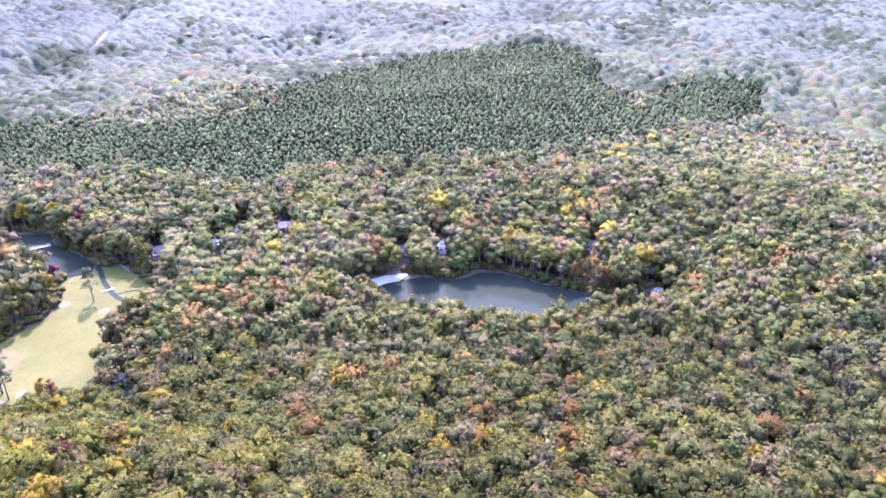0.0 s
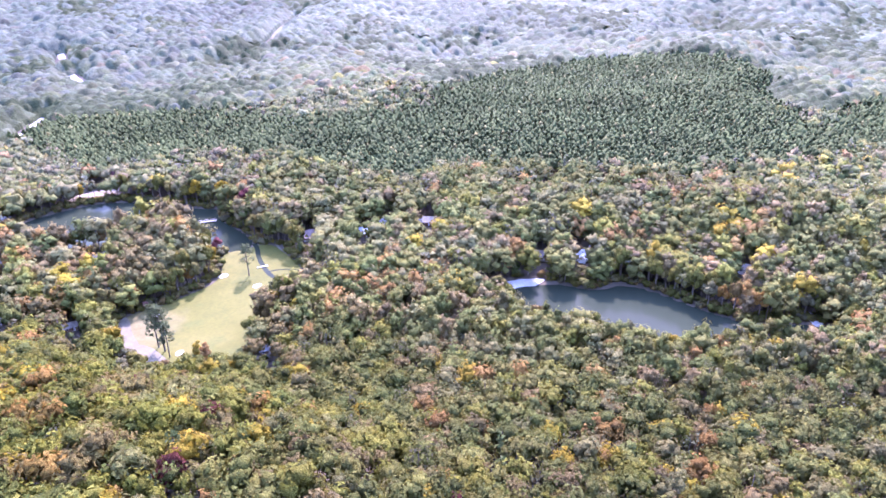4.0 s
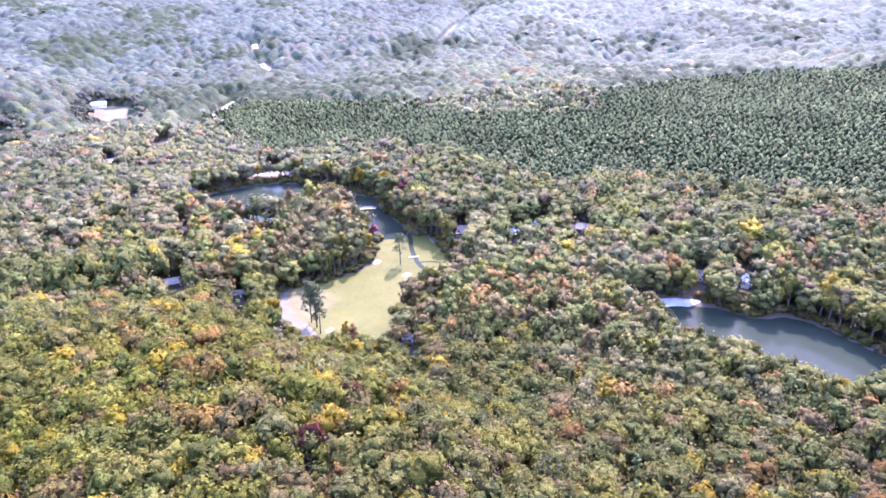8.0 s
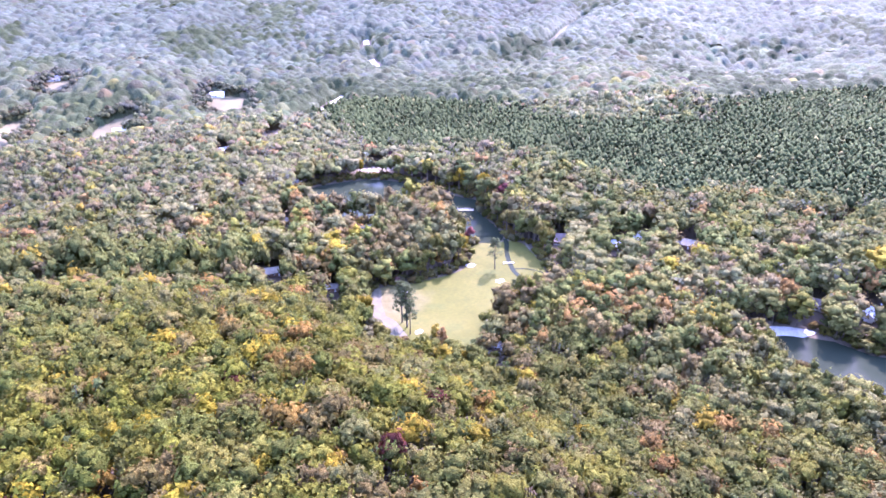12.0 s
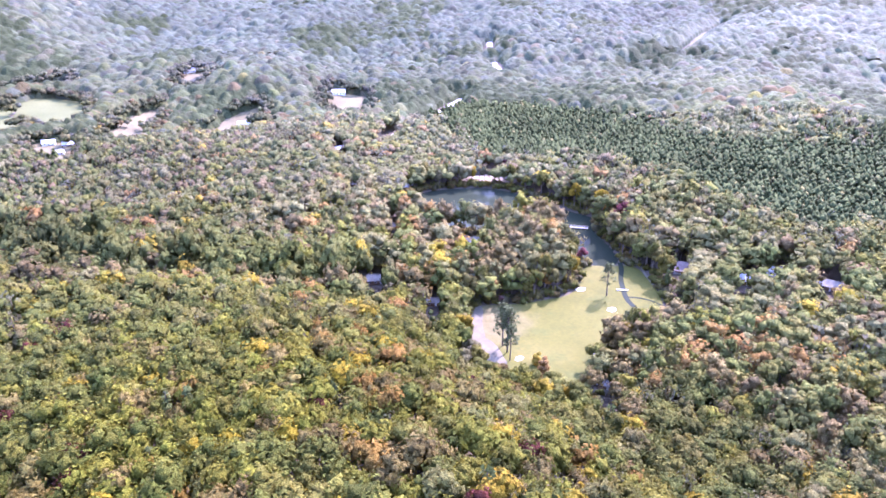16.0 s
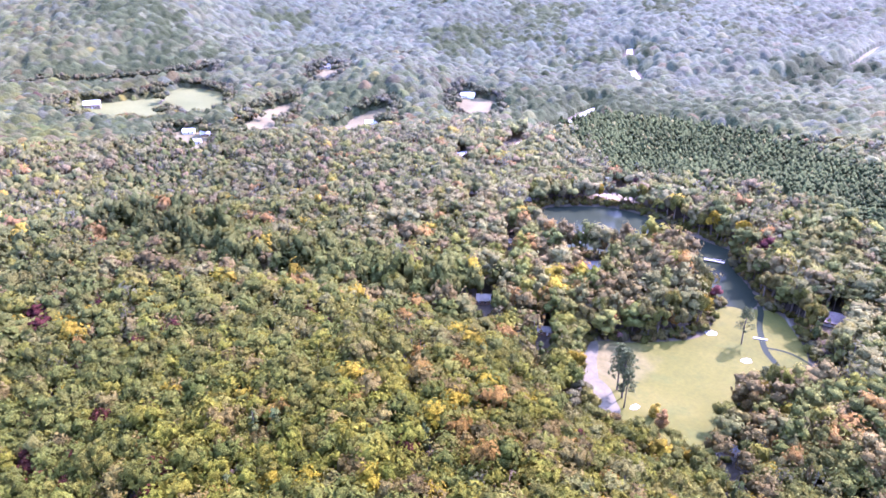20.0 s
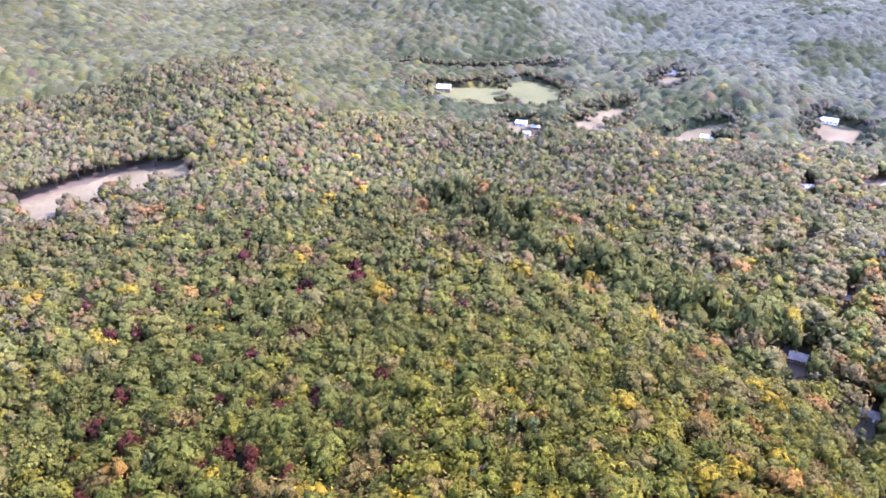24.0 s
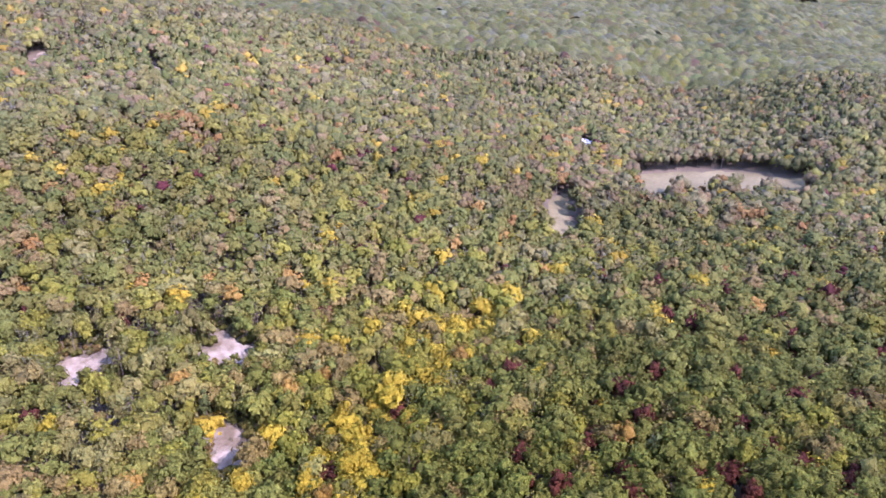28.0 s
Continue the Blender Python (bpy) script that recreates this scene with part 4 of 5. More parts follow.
def house(name, x, y, length, width, turn, wall_mat, roof_mat, label, height=2.7, chimney=False, wing=False, porch=False, group="", free=None):
    """A gabled house: walls with gables, two roof slopes, windows, door, chimney, side wing or porch."""
    base = float(ground_height(x, y)) + 0.2
    root = thing(name, x, y, base, turn, label, "building", group)
    rise = width * 0.3
    bm = bmesh.new()
    l, w = length / 2, width / 2
    low = [bm.verts.new((a, b, -0.9)) for a, b in ((-l, -w), (l, -w), (l, w), (-l, w))]
    top = [bm.verts.new((a, b, height)) for a, b in ((-l, -w), (l, -w), (l, w), (-l, w))]
    ridge = [bm.verts.new((-l, 0, height + rise)), bm.verts.new((l, 0, height + rise))]
    bm.faces.new((low[0], low[1], top[1], top[0]))
    bm.faces.new((low[2], low[3], top[3], top[2]))
    bm.faces.new((low[1], low[2], top[2], ridge[1], top[1]))
    bm.faces.new((low[3], low[0], top[0], ridge[0], top[3]))
    part("walls", bm, wall_mat, root)
    slope = math.atan2(rise, w)
    deep = w / math.cos(slope) + 0.6
    for side in (-1, 1):
        bm = bmesh.new()
        tilt = Matrix.Rotation(-side * slope, 4, "X")
        mid = Vector((0, side * (w + 0.5) / 2, height + rise - (w + 0.5) / 2 * math.tan(slope) + 0.12))
        add_box(bm, (length + 1.0, deep, 0.16), mid, tilt, 0.03)
        slab = part("roof_slope", bm, roof_mat, root)
        n = max(3, int(length / 2.5))
        for k in range(n + 1):
            rib = bmesh.new()
            at = mid + tilt.to_3x3() @ Vector((-l - 0.45 + (length + 0.9) * k / n, 0, 0.11))
            add_box(rib, (0.07, deep - 0.02, 0.06), at, tilt)
            part("roof_seam", rib, roof_mat, slab)
    box_part("ridge_cap", (length + 1.04, 0.45, 0.12), (0, 0, height + rise + 0.27), roof_mat, root, bevel=0.03)
    count = max(2, int(length / 3.2))
    for side in (-1, 1):
        for k in range(count):
            at = -l + length * (k + 0.5) / count
            if side < 0 and k == count // 2:
                door = box_part("door", (0.95, 0.08, 2.05), (at, side * (w + 0.03), 1.03), LOG_WALL if wall_mat is WHITE_WALL else WHITE_WALL, root, bevel=0.02)
                box_part("door_handle", (0.05, 0.06, 0.14), (at + 0.36, side * (w + 0.1), 1.0), METAL_ROOF, door)
                continue
            win = box_part("window", (1.25, 0.07, 1.15), (at, side * (w + 0.025), 1.55), WHITE_WALL, root, bevel=0.02)
            box_part("pane", (1.05, 0.05, 0.95), (at, side * (w + 0.05), 1.55), GLASS, win)
    if chimney:
        stack_ob = box_part("chimney", (0.9, 0.9, rise + 2.6), (l * 0.5, w * 0.45, height + rise * 0.6 + 0.6), STONE, root, bevel=0.04)
        box_part("chimney_cap", (1.1, 1.1, 0.15), (l * 0.5, w * 0.45, height + rise * 1.1 + 1.98), STONE, stack_ob, bevel=0.03)
    if porch:
        deck = box_part("porch_deck", (length * 0.7, 2.4, 0.18), (0, -w - 1.2, 0.1), GREY_WOOD, root, bevel=0.03)
        box_part("porch_roof", (length * 0.72, 2.7, 0.14), (0, -w - 1.25, height - 0.25), roof_mat, root, bevel=0.03, turn=Matrix.Rotation(radians(8), 4, "X"))
        for k in (-1, 0, 1):
            box_part("porch_post", (0.14, 0.14, height - 0.55), (k * length * 0.33, -w - 2.3, height / 2 - 0.1), GREY_WOOD, deck)
    if wing:
        bm = bmesh.new()
        e = [bm.verts.new(p) for p in ((-2.2, -w - 3, -0.9), (2.2, -w - 3, -0.9), (2.2, -w - 3, height), (0, -w - 3, height + 1.5), (-2.2, -w - 3, height))]
        f = [bm.verts.new((v.co.x, -w * 0.2, v.co.z)) for v in e]
        bm.faces.new(e)
        for a, b in ((0, 4), (1, 2)):
            bm.faces.new((e[a], e[b], f[b], f[a]))
        part("wing_walls", bm, wall_mat, root)
        for side in (-1, 1):
            a = math.atan2(1.5, 2.2)
            bm = bmesh.new()
            add_box(bm, (3.2, w + 3.4, 0.14), (side * 1.25, -w * 0.6 - 1.6, height + 0.73), Matrix.Rotation(side * a, 4, "Y"), 0.03)
            part("wing_roof", bm, roof_mat, root)
    toward = Vector((-20 - x, 30 - y)).normalized()
    r = free or max(length, width) * 0.55 + 1.2
    KEPT_FREE.append((x + toward.x * 3, y + toward.y * 3, r))
    KEPT_FREE.append((x + toward.x * 9, y + toward.y * 9, max(4.5, length * 0.4)))
    KEPT_FREE.append((x + toward.x * 15, y + toward.y * 15, max(4.0, length * 0.36)))
    for k in (19, 25, 31, 37, 43):
        KEPT_LOW.append((x + toward.x * k, y + toward.y * k, max(5.0, length * 0.45)))
    return root


W, L, M, B, G, T = WHITE_WALL, LOG_WALL, METAL_ROOF, BROWN_ROOF, GREY_ROOF, TAN_ROOF
house("cabin", -147, 417, 15, 9, 25, L, B, "dark brown log cabin at the meadow's wooded edge", chimney=True, porch=True)
house("cabin", -134, 429, 10, 7, 20, L, G, "small grey-roofed cabin among the trees", group="cabins")
house("lodge", -112, 425, 15, 8, 12, L, M, "long cabin with a pale metal roof among trees", chimney=True)
house("cabin", -101, 445, 9, 7, 15, W, M, "small white cabin with a pale roof", group="cabins")
house("lodge", -70, 446, 19, 8, 5, L, T, "long low lodge with a tan-brown roof")
house("lake_house", 36, 421, 14, 9, -8, W, M, "white house with pale metal roof above the lake", wing=True, chimney=True, free=13)
house("lake_house", 9, 417, 14, 7, -6, L, B, "brown house half hidden by lakeside trees", porch=True)
house("cabin", 137, 413, 10, 7, -12, W, G, "grey-roofed cabin deep in the trees", group="cabins")
house("hall", -282, 288, 13, 7, 47, L, T, "tan-roofed hall among autumn trees")
house("shed", -239, 288, 7, 5, 40, L, T, "small pale-roofed shed in the woods", 2.3, group="sheds")
house("shed", -327, 350, 7, 5, 45, L, T, "small tan shed beside the parking lot", 2.3, group="sheds")
house("shed", -128, 281, 6, 5, 20, L, G, "small blue-grey roofed shed at the meadow edge", 2.3, group="sheds", free=4)
house("boathouse", -371, 412, 7, 5, 60, L, G, "dark boathouse on the lake shore", 2.3)
house("roadside_house", -480, 440, 10, 6, 70, W, M, "white house beside the valley road", group="houses in the valley")
house("roadside_house", -409, 390, 9, 6, 60, L, T, "tan-roofed house in a small yard", group="houses in the valley")
house("workshop", -628, 465, 25, 10, 50, W, M, "long white metal workshop in a bare yard", 3.6)
house("workshop", -633, 447, 12, 7, 50, W, M, "smaller white shed in a bare yard", 3.0)
house("farmhouse", -620, 566, 21, 8, 42, W, M, "long white house in a mown clearing", group="houses in the valley")
house("farmhouse", -629, 555, 7, 6, 42, W, G, "small outbuilding beside a white house", group="houses in the valley")
house("farmhouse", -841, 520, 17, 10, 55, W, G, "white farmhouse in a far clearing", group="houses in the valley")
house("farmhouse", -1071, 639, 19, 10, 60, W, M, "white house far up the valley", group="houses in the valley")
house("farmhouse", -726, 772, 15, 9, 40, W, G, "pale house on a wooded hillside", group="houses in the valley")
house("barn", -847, 232, 16, 11, 70, L, M, "brown barn with a pale metal roof by the fields", 4.2)
house("shed", -707, 282, 11, 7, 60, W, M, "white farm shed in the farmyard", 2.6, group="sheds")
house("shed", -690, 294, 13, 7, 65, L, M, "long pale-roofed farm shed", 2.6, group="sheds")
house("shed", -675, 277, 8, 6, 60, W, G, "small grey-roofed farm shed", 2.4, group="sheds")
house("farmhouse", -1042, 161, 17, 9, 85, W, M, "white house at the far valley mouth", group="houses in the valley")
house("farmhouse", -605, -210, 13, 7, 105, W, M, "white house among bare trees in the hollow", group="houses in the valley")


for cx, cy in ((-548, -118), (-568, -95), (-586, -62), (-602, -36), (-440, -140), (-455, -150), (-272, 372)):
    toward = Vector((-40 - cx, 0 - cy)).normalized()
    for k in (12, 22, 32):
        KEPT_LOW.append((cx + toward.x * k, cy + toward.y * k, 11.0))
for outline in BARE_PATCHES[:3]:
    cx, cy = outline.mean(0)
    toward = Vector((-40 - cx, 0 - cy)).normalized()
    for k in (12, 19):
        KEPT_LOW.append((cx + toward.x * k, cy + toward.y * k, 9.0))


def bunker(x, y, rx, ry, label):
    k = np.linspace(0, 2 * math.pi, 42)[:-1]
    wob = 1 + 0.16 * np.sin(2 * k + x) + 0.08 * np.sin(5 * k + y) + 0.05 * np.sin(9 * k + x * y)
    tagged(sheet("sand_patch", np.stack([x + rx * wob * np.cos(k), y + ry * wob * np.sin(k)], 1), SAND, 0.42, 4), label, "ground", kind="structure")


bunker(-158, 346, 2.5, 2.4, "oval white sand patch in the grass")
bunker(-145, 304, 2.6, 2.8, "oval white sand patch near the trees")
bunker(-183, 355, 3.2, 2.4, "white sand patch at the wood's edge")
bunker(-200, 307, 1.6, 2.0, "small white sand patch")
bunker(-148, 325, 1.8, 1.7, "small white sand patch under a pine")
bunker(-171, 274, 1.9, 2.2, "white sand patch beside tall pines")
bunker(162, 362, 4.5, 6.0, "pale sandy landing on the lake shore")


def footbridge(name, a, b, width, z, label, rails=True):
    """Plank deck on two beams, with posts and rails."""
    a, b = Vector((*a, 0)), Vector((*b, 0))
    span, mid = (b - a).length, (a + b) / 2
    root = thing(name, mid.x, mid.y, z, math.degrees(math.atan2((b - a).y, (b - a).x)), label, "bridge")
    for side in (-1, 1):
        box_part("beam", (span, 0.25, 0.35), (0, side * width * 0.35, -0.2), GREY_WOOD, root, bevel=0.03)
    n = int(span / 0.42)
    plank = None
    for k in range(n):
        at = -span / 2 + span * (k + 0.5) / n
        if plank is None:
            plank = box_part("plank", (span / n - 0.04, width, 0.07), (0, 0, 0.02), GREY_WOOD, root)
            plank.location.x = at
        else:
            q = plank.copy()
            scene.collection.objects.link(q)
            q.location.x = at
    for side in (-1, 1):
        if rails:
            for k in range(int(span / 2) + 1):
                at = -span / 2 + 0.1 + (span - 0.2) * k / int(span / 2)
                box_part("post", (0.12, 0.12, 1.15), (at, side * width * 0.47, 0.6), GREY_WOOD, root)
            box_part("rail", (span, 0.1, 0.08), (0, side * width * 0.47, 1.16), GREY_WOOD, root)
    for at in (-span * 0.4, span * 0.4):
        box_part("pile", (0.3, width, 2.6), (at, 0, -1.6), GREY_WOOD, root)


footbridge("footbridge", (-166.3, 367.6), (-160.6, 371.2), 1.2, 41.0, "short pale plank bridge over the meadow stream", False)
footbridge("footbridge", (-233, 429), (-222, 434.8), 1.5, 41.0, "long pale footbridge across the pond channel")
footbridge("dock", (-309.5, 401.3), (-300, 405.6), 1.2, 40.6, "pale wooden dock in the lake", False)


def rowboat(x, y, turn, z):
    root = thing("rowboat", x, y, z, turn, "white rowboat pulled up on the pond bank", "boat", "rowboats on the bank")
    bm = bmesh.new()
    rows = []
    for k in range(9):
        u = -1 + k / 4
        half = 0.75 * (1 - abs(u) ** 2.6) + 0.04
        keel = -0.35 + 0.3 * abs(u) ** 3
        rows.append([bm.verts.new((u * 2.2, s * half * q, keel + (0.45 - keel) * q ** 2)) for s, q in ((-1, 1), (-1, 0.6), (1, 0), (1, 0.6), (1, 1))])
    for p, q in zip(rows, rows[1:]):
        for i in range(4):
            bm.faces.new((p[i], p[i + 1], q[i + 1], q[i]))
    bmesh.ops.solidify(bm, geom=bm.faces[:], thickness=0.05)
    part("hull", bm, BOAT_SHELL, root)
    for at in (-0.9, 0.7):
        box_part("seat", (0.3, 1.25, 0.05), (at, 0, 0.22), GREY_WOOD, root)


rowboat(-175.5, 402.5, 20, 41.1)
rowboat(-172.5, 405.5, 35, 41.1)


# ---- single trees ----
def coloured(name, verts, faces, facing, mat, colour, parent, smooth):
    ob = mesh_object(name, verts, faces, mat, parent)
    ob.data.polygons.foreach_set("use_smooth", [bool(v) for v in smooth])
    at = ob.data.attributes.new("leaf_colour", "FLOAT_COLOR", "FACE")
    at.data.foreach_set("color", np.tile((*colour, 1.0), len(faces)).astype(np.float32))
    ob.data.attributes.new("facing", "FLOAT_VECTOR", "POINT").data.foreach_set("vector", facing.ravel().astype(np.float32))
    return ob


def limbs(rng, base, top, spread, radius, count):
    """A tapered trunk that forks into limbs."""
    vs, fs, off = [], [], 0

    def pole(p, q, r0, r1, sides):
        nonlocal off
        d = (q - p) / np.linalg.norm(q - p)
        a = np.cross(d, (0.3, 0.9, 0.1))
        a /= np.linalg.norm(a)
        b = np.cross(d, a)
        k = np.arange(sides) * 2 * math.pi / sides
        ring = np.cos(k)[:, None] * a + np.sin(k)[:, None] * b
        vs.append(np.concatenate([p + ring * r0, q + ring * r1]))
        i, j = np.arange(sides), (np.arange(sides) + 1) % sides
        fs.append(np.concatenate([np.stack([i, j, j + sides], 1), np.stack([i, j + sides, i + sides], 1)]) + off)
        off += 2 * sides

    bend = np.array([*rng.normal(0, 0.3, 2), base * 0.5 + top * 0.3])
    pole(np.array([0, 0, -0.6]), bend, radius * 1.25, radius * 0.85, 8)
    pole(bend, np.array([bend[0], bend[1], top]), radius * 0.85, radius * 0.2, 8)
    for k in range(count):
        h = base + (top - base) * rng.uniform(0.0, 0.75)
        a = k * 2.4 + rng.uniform(0, 0.6)
        r = spread * rng.uniform(0.5, 0.9)
        pole(np.array([bend[0] * 0.9, bend[1] * 0.9, h]), np.array([r * math.cos(a), r * math.sin(a), h + r * rng.uniform(0.25, 0.8)]), radius * 0.4, radius * 0.08, 5)
    return np.concatenate(vs), np.concatenate(fs)


def broadleaf_thing(seed, colour, label, category="tree", group="", leaves=420, low=False):
    """A tree of its own: trunk with limbs, and a crown of leaf clumps in several lobes. Crown radius about 5, height about 15."""
    rng = np.random.default_rng(seed + 3000)
    root = tagged(new("broadleaf_tree"), label, category, group)
    tv, tf = limbs(rng, *((1.2, 9.0, 2.2, 0.26, 6) if low else (4.5, 12.5, 4.2, 0.32, 6)))
    mesh_object("trunk", tv, tf, BARK, root, smooth=True)
    ball = unit_ball(2)
    parts = []
    middle = np.array([0, 0, 8.5])
    for k in range(7):
        a, q = k * 2.1 + rng.uniform(0, 0.7), (0.0 if k == 0 else rng.uniform(1.9, 3.1))
        mid = np.array([q * math.cos(a), q * math.sin(a), 11.8 if k == 0 else rng.uniform(7.6, 11.2)])
        r = rng.uniform(1.7, 2.7)
        if low:          # a young tree, leafy to the ground and narrowing upwards
            mid, r = np.array([0.45 * mid[0], 0.45 * mid[1], 1.6 + 1.15 * k]), 2.5 - 0.2 * k
        parts.append(lobe(rng, (lump(ball[0], seed + k, 0.5, 1.7), ball[1]), mid, r * 0.8, middle, 0.12))
        n = leaves // 7
        d = rng.normal(0, 1, (n, 3))
        d[:, 2] = np.abs(d[:, 2]) - 0.5
        d = unit(d)
        parts.append((*flakes(rng, mid + d * r * rng.uniform(0.8, 1.06, (n, 1)) * np.array([1, 1, 0.85]), d, 0.55), False, False))
    v, f, facing, _, smooth = stack(parts)
    coloured("crown", v, f, facing, LEAF, colour, root, smooth)
    return root


def pine_thing(seed, label, bare=0.45, group=""):
    """A tall pine: bare mast, open whorls of boughs with needle sprays. Height 20, crown radius about 4."""
    rng = np.random.default_rng(seed + 6000)
    root = tagged(new("pine_tree"), label, "tree", group)
    tv, tf = limbs(rng, 20 * bare, 19.2, 3.6, 0.3, 14)
    mesh_object("trunk", tv, tf, BARK, root, smooth=True)
    cs, ds = [], []
    for k in range(34):
        h = bare + (1 - bare) * rng.uniform(0, 1) ** 0.9
        a = rng.uniform(0, 2 * math.pi)
        reach = 4.9 * (1.08 - 0.85 * ((h - bare) / (1 - bare)) ** 1.6) * rng.uniform(0.55, 1.0)
        n = 13
        mid = np.array([math.cos(a) * reach * 0.72, math.sin(a) * reach * 0.72, 20 * h + 0.4])
        cs.append(mid + rng.normal(0, 1, (n, 3)) * np.array([0.75, 0.75, 0.35]))
        ds.append(np.tile((math.cos(a) * 0.3, math.sin(a) * 0.3, 0.9), (n, 1)))
    v, f, facing = flakes(rng, np.concatenate(cs), np.concatenate(ds), 0.66)
    coloured("crown", v, f, facing, NEEDLE, tuple(PINE_HUE * 0.85), root, np.zeros(len(f)))
    return root


def stand(template, x, y, size, turn, stretch=1.0):
    m = pose(x, y, float(ground_height(x, y)), 0, 0, turn) @ Matrix.Diagonal((size, size, size * stretch, 1))
    return copy_thing(template, m)


def place_first(template, x, y, size, turn):
    template.matrix_basis = pose(x, y, float(ground_height(x, y)), 0, 0, turn) @ Matrix.Diagonal((size, size, size, 1))
    KEPT_FREE.append((x, y, 5))


lone_pine = pine_thing(1, "tall lone pine with a bare trunk in the meadow", 0.42)
place_first(lone_pine, -167.5, 358, 1.05, 0)
pair_pine = pine_thing(2, "tall slender pine in a clump beside the drive", 0.4, "pines in the meadow")
place_first(pair_pine, -184, 278, 1.2, 40)
for x, y, size, turn in ((-179, 275, 1.3, 130), (-174, 270, 1.0, 210)):
    copy_thing(pair_pine, pose(x, y, float(ground_height(x, y)), 0, 0, turn) @ Matrix.Scale(size / 1.2, 4))
short_pine = pine_thing(3, "short broad pine at the meadow's edge", 0.3)
place_first(short_pine, -141, 327, 0.72, 15)
red_maple = broadleaf_thing(1, (0.22, 0.075, 0.075), "faded red maple on the pond bank")
place_first(red_maple, -199, 385, 0.8, 0)
KEPT_LOW.extend([(-186, 250, 9), (-172, 245, 9), (-164, 252, 8), (-178, 238, 8)])
KEPT_FREE.extend([(-193, 374, 8), (-196, 380, 7), (-189, 366, 6)])
gold_tree = broadleaf_thing(2, (0.42, 0.3, 0.05), "golden young tree at the meadow's foot", leaves=350, low=True)
place_first(gold_tree, -162, 275, 0.8, 0)
orange_tree = broadleaf_thing(4, (0.24, 0.12, 0.045), "orange-brown tree on the wooded point", group="autumn trees by the drive")
place_first(orange_tree, -217, 313, 0.95, 30)
stand(orange_tree, -226, 309, 0.75, 140)
pink_tree = broadleaf_thing(5, (0.2, 0.11, 0.09), "dull pink-brown shrub beside the drive", group="autumn shrubs by the drive", leaves=250)
place_first(pink_tree, -209, 312, 0.42, 0)
for x, y, size, turn in ((-213, 317, 0.5, 70), (-221, 300, 0.45, 200), (-206, 383, 0.5, 20)):
    stand(pink_tree, x, y, size, turn)
    KEPT_FREE.append((x, y, 3))
rust_tree = broadleaf_thing(3, (0.36, 0.2, 0.075), "rust-orange young tree at the meadow's foot", leaves=350, low=True)
place_first(rust_tree, -156, 272, 0.9, 90)

RIM = [("green", 0, 0.34), ("olive", 1, 0.2), ("khaki", 3, 0.18), ("brown", 4, 0.1), ("grey-brown", 8, 0.08), ("rust-orange", 6, 0.05), ("gold", 5, 0.05)]
rim_rng = np.random.default_rng(21)
rim_trees = [broadleaf_thing(10 + k, tuple(HUES[i] * SUNNY * rim_rng.uniform(0.8, 1.05)), f"{word} broadleaf tree at the wood's edge", group="trees at the wood's edge") for k, (word, i, _) in enumerate(RIM)]


def rim_spots(outline, near, far, spacing):
    lo, hi = outline.min(0) - far, outline.max(0) + far
    x, y = (q.ravel() for q in np.meshgrid(np.arange(lo[0], hi[0], spacing), np.arange(lo[1], hi[1], spacing)))
    x, y = x + rim_rng.uniform(-2.6, 2.6, x.size), y + rim_rng.uniform(-2.6, 2.6, y.size)
    d = edge_distance(x, y, outline)
    return x[(d > near) & (d < far)], y[(d > near) & (d < far)]


def rim_wood():
    """Single trees along the meadow and the shores."""
    xs, ys = zip(*(rim_spots(o, *band_of) for o, band_of in ((MEADOW_EDGE, (3, 13, 7.4)), (LAKES[0][0], (1.5, 10, 7.4)), (LAKES[1][0], (1.5, 10, 7.4)))))
    x, y = np.concatenate(xs), np.concatenate(ys)
    ok = np.ones(len(x), bool)
    for o, _ in LAKES:
        ok &= edge_distance(x, y, o) > 1.0
    ok &= edge_distance(x, y, MEADOW_EDGE) > 2.0
    for o, margin in OPENINGS:
        ok &= edge_distance(x, y, o) > margin + 1.0
    for ex, ey, er in KEPT_FREE + KEPT_LOW:
        ok &= (x - ex) ** 2 + (y - ey) ** 2 > er ** 2
    x, y = x[ok], y[ok]
    first = set()
    share = np.cumsum([s for _, _, s in RIM])
    for px, py in zip(x, y):
        k = int(np.searchsorted(share / share[-1], rim_rng.uniform()))
        size, turn = rim_rng.uniform(0.72, 1.12), rim_rng.uniform(0, 360)
        KEPT_FREE.append((px, py, 3.4))
        if k in first:
            stand(rim_trees[k], px, py, size, turn, rim_rng.uniform(1.2, 1.6) if py > 300 else rim_rng.uniform(0.95, 1.2))
        else:
            first.add(k)
            rim_trees[k].matrix_basis = pose(px, py, float(ground_height(px, py)), 0, 0, turn)
    return len(x)


KEPT_FREE.extend([(-133, 336, 10), (-130, 346, 9), (-126, 356, 8), (-141, 327, 8)])
rim_wood()

for k, (x, y, size) in enumerate(((-172, 244, 0.75), (-166, 248, 0.7), (-160, 250, 0.62), (-155, 254, 0.55), (-151, 259, 0.5), (-180, 252, 0.8), (-188, 257, 0.75), (-196, 262, 0.8), (-204, 270, 0.85),
                                   (-213, 280, 0.8), (-221, 290, 0.85), (-146, 264, 0.55), (-184, 245, 0.8), (-225, 298, 0.8), (-139, 291, 0.8), (-141, 307, 0.7))):
    stand(rim_trees[(k * 3 + k // 4) % 5], x, y, size * 1.4, 47 * k, 0.85)
    KEPT_FREE.append((x, y, 3.2))

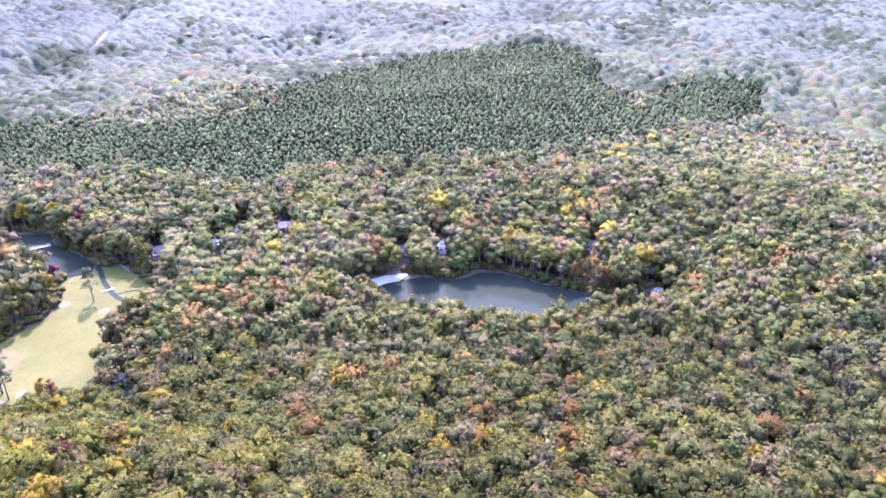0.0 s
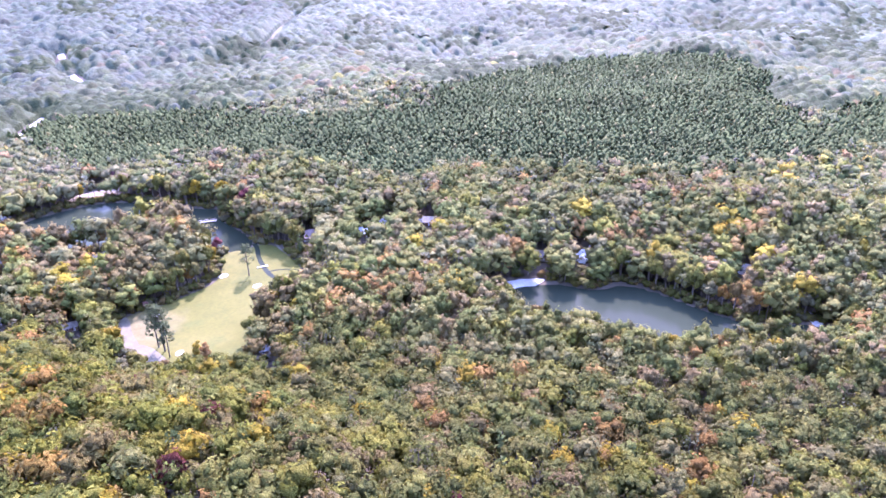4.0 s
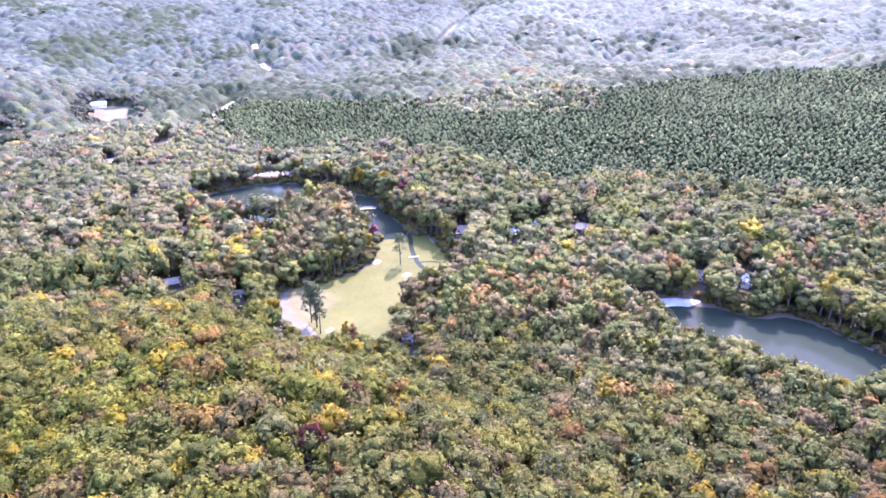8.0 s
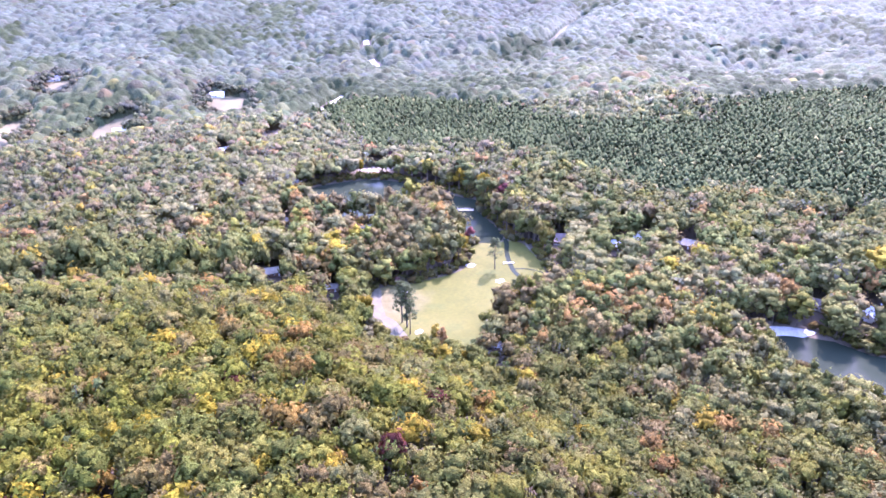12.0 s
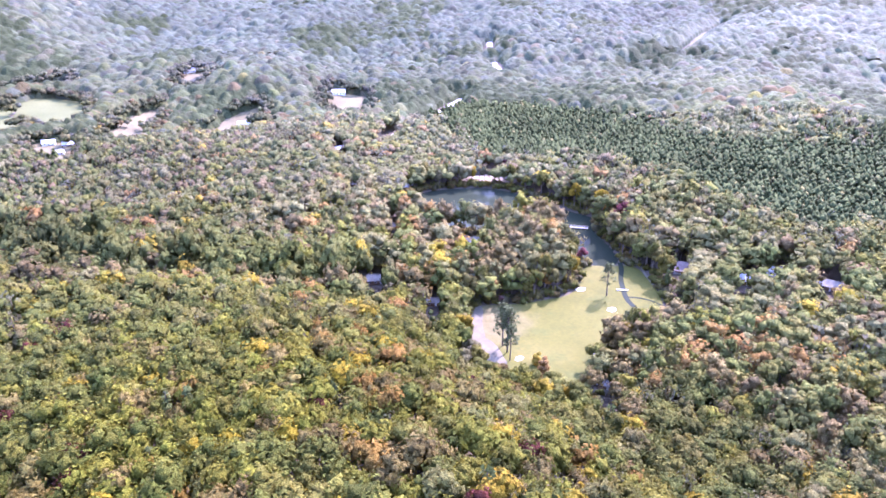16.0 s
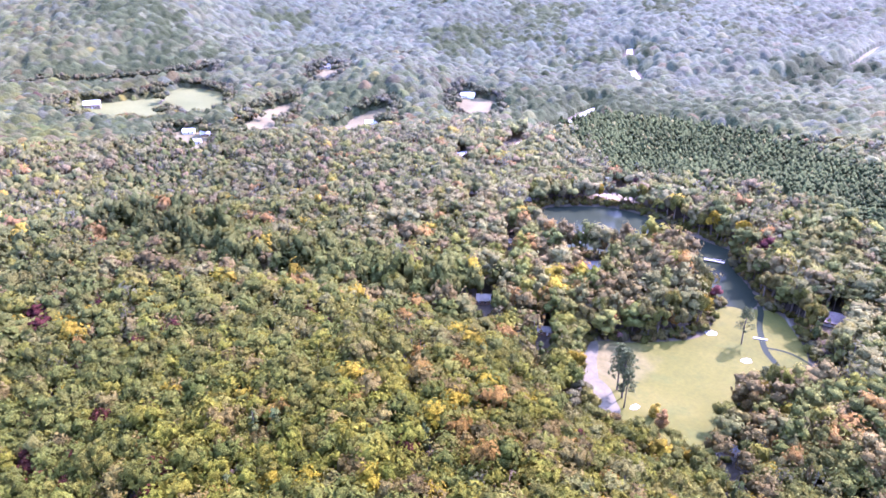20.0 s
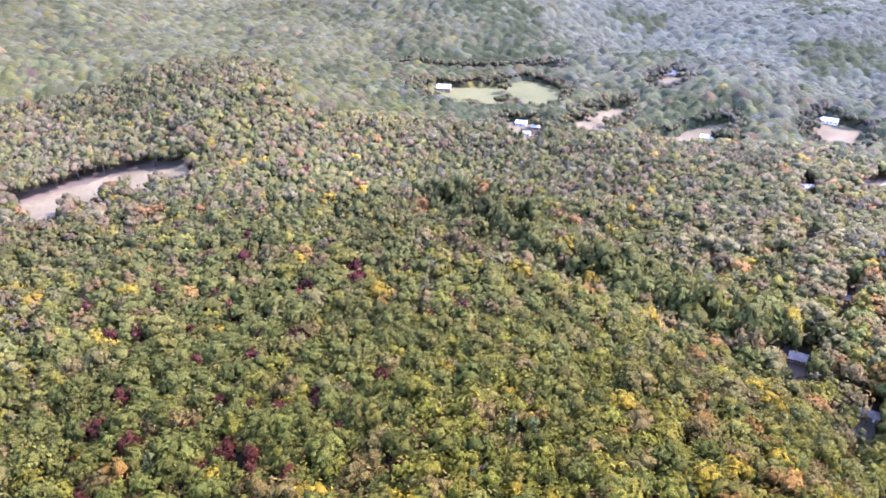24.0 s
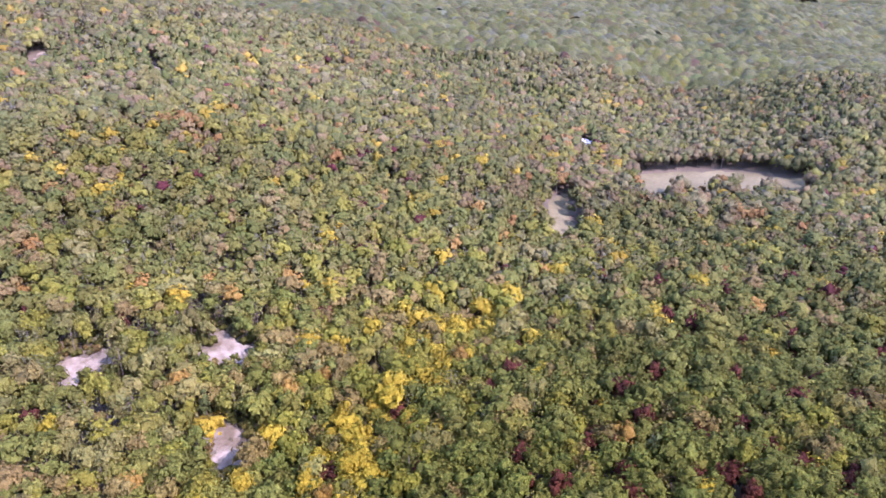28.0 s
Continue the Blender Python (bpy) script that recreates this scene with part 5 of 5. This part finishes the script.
# ---- woods ----
rng = np.random.default_rng(7)
NEAR = [broadleaf(k, 6, 18, 0.15, 3, 0.54) for k in range(18)]
MIDDLE = [broadleaf(20 + k, 5, 9, 0.19, 0, 0.58) for k in range(12)]
KNOLLS = [broadleaf(40 + k, 3, 4, 0.26, 0, 0.68, 0.34) for k in range(12)]
TALL = [tall_tree(k) for k in range(14)]
THIN = [thin_tree(k, 60, 0.11) for k in range(5)]
THIN_FAR = [thin_tree(10 + k, 28, 0.2) for k in range(4)]
PINES = [conifer(k, 4, 5, 0.34, 3, 0.3) for k in range(5)]
FAR_PINES = [far_pine(40 + k) for k in range(4)]


def bushes(outline, near, far, label):
    """Low growth along a shore or a wood's edge."""
    x, y = rim_spots(outline, near, far, 3.0)
    x, y = x + rng.uniform(-0.8, 0.8, len(x)), y + rng.uniform(-0.8, 0.8, len(x))
    ok = np.ones(len(x), bool)
    for o, margin in [(MEADOW_EDGE, 0.3), (LAKES[0][0], -0.5), (LAKES[1][0], -0.5)] + OPENINGS:
        ok &= edge_distance(x, y, o) > margin + 0.2
    x, y = x[ok], y[ok]
    s = rng.uniform(1.6, 3.4, len(x))
    tint = HUES[rng.choice([0, 0, 1, 3, 4, 8], len(x))] * SUNNY * rng.uniform(0.7, 1.0, (len(x), 1))
    wood("bushes", np.stack([x, y, ground_height(x, y) - s * 1.1], 1), np.stack([s, s], 1), tint, KNOLLS, rng, [LEAF, BARK], label)


def patch_shrubs():
    """Sparse dry shrubs left standing on the bare slopes."""
    xs, ys = [], []
    for o in BARE_PATCHES[:3]:
        lo, hi = o.min(0), o.max(0)
        x, y = rng.uniform(lo[0], hi[0], 60), rng.uniform(lo[1], hi[1], 60)
        ok = edge_distance(x, y, o) < 1
        ok &= np.array([noise.noise(Vector((a / 7, b / 7, 2.2))) for a, b in zip(x, y)]) > 0.02
        xs.append(x[ok]), ys.append(y[ok])
    x, y = np.concatenate(xs), np.concatenate(ys)
    s = rng.uniform(0.5, 1.3, len(x))
    tint = HUES[rng.choice([0, 3, 4, 6, 8, 8], len(x))]
    wood("shrubs", np.stack([x, y, ground_height(x, y) - s * 0.9], 1), np.stack([s, s], 1), tint, THIN, rng, [LEAF, BARK], "sparse dry shrubs on bare soil")


patch_shrubs()
for outline in BARE_PATCHES[:3]:
    bushes(outline, 0.2, 12, "low dry brush round a bare slope")
bushes(LAKES[0][0], -0.3, 9, "low bushes and brush along the lake shore")
bushes(LAKES[1][0], -0.3, 9, "low bushes and brush along the lake shore")
bushes(MEADOW_EDGE, 0.8, 8, "low bushes along the meadow's wooded edge")
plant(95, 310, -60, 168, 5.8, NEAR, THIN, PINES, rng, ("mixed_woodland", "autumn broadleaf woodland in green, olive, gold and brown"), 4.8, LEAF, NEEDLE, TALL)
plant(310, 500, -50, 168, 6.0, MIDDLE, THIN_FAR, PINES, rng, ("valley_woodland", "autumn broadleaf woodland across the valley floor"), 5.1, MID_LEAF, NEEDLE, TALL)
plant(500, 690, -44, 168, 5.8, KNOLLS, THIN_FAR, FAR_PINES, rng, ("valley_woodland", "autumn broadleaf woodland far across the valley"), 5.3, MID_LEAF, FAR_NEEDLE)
plant(690, 850, 88, 168, 6.2, KNOLLS, THIN_FAR, FAR_PINES, rng, ("upland_woodland", "autumn broadleaf woodland on the long slopes"), 5.5, MID_LEAF, FAR_NEEDLE)
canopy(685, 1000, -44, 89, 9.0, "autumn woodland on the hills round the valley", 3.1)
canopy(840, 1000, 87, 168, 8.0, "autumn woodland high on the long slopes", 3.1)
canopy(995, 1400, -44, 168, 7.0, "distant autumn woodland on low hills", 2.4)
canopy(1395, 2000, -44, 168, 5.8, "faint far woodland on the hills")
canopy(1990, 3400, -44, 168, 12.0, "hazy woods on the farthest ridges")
fringe([GREEN_FIELD, STUBBLE, FARM_CLEARING, TAN_FIELD, FARMYARD, YARD, HOUSE_CLEARING, band(FIELD_ROAD, 20)], rng)
pine_grove(rng)
plant(0, 95, -60, 300, 5.8, NEAR, THIN, PINES, rng, ("slope_woodland", "autumn woodland on the slope below"), 4.6)
plant(95, 460, 168, 300, 8.8, KNOLLS, THIN_FAR, PINES, rng, ("slope_woodland", "autumn woodland on the slope behind"), 5.6, MID_LEAF)
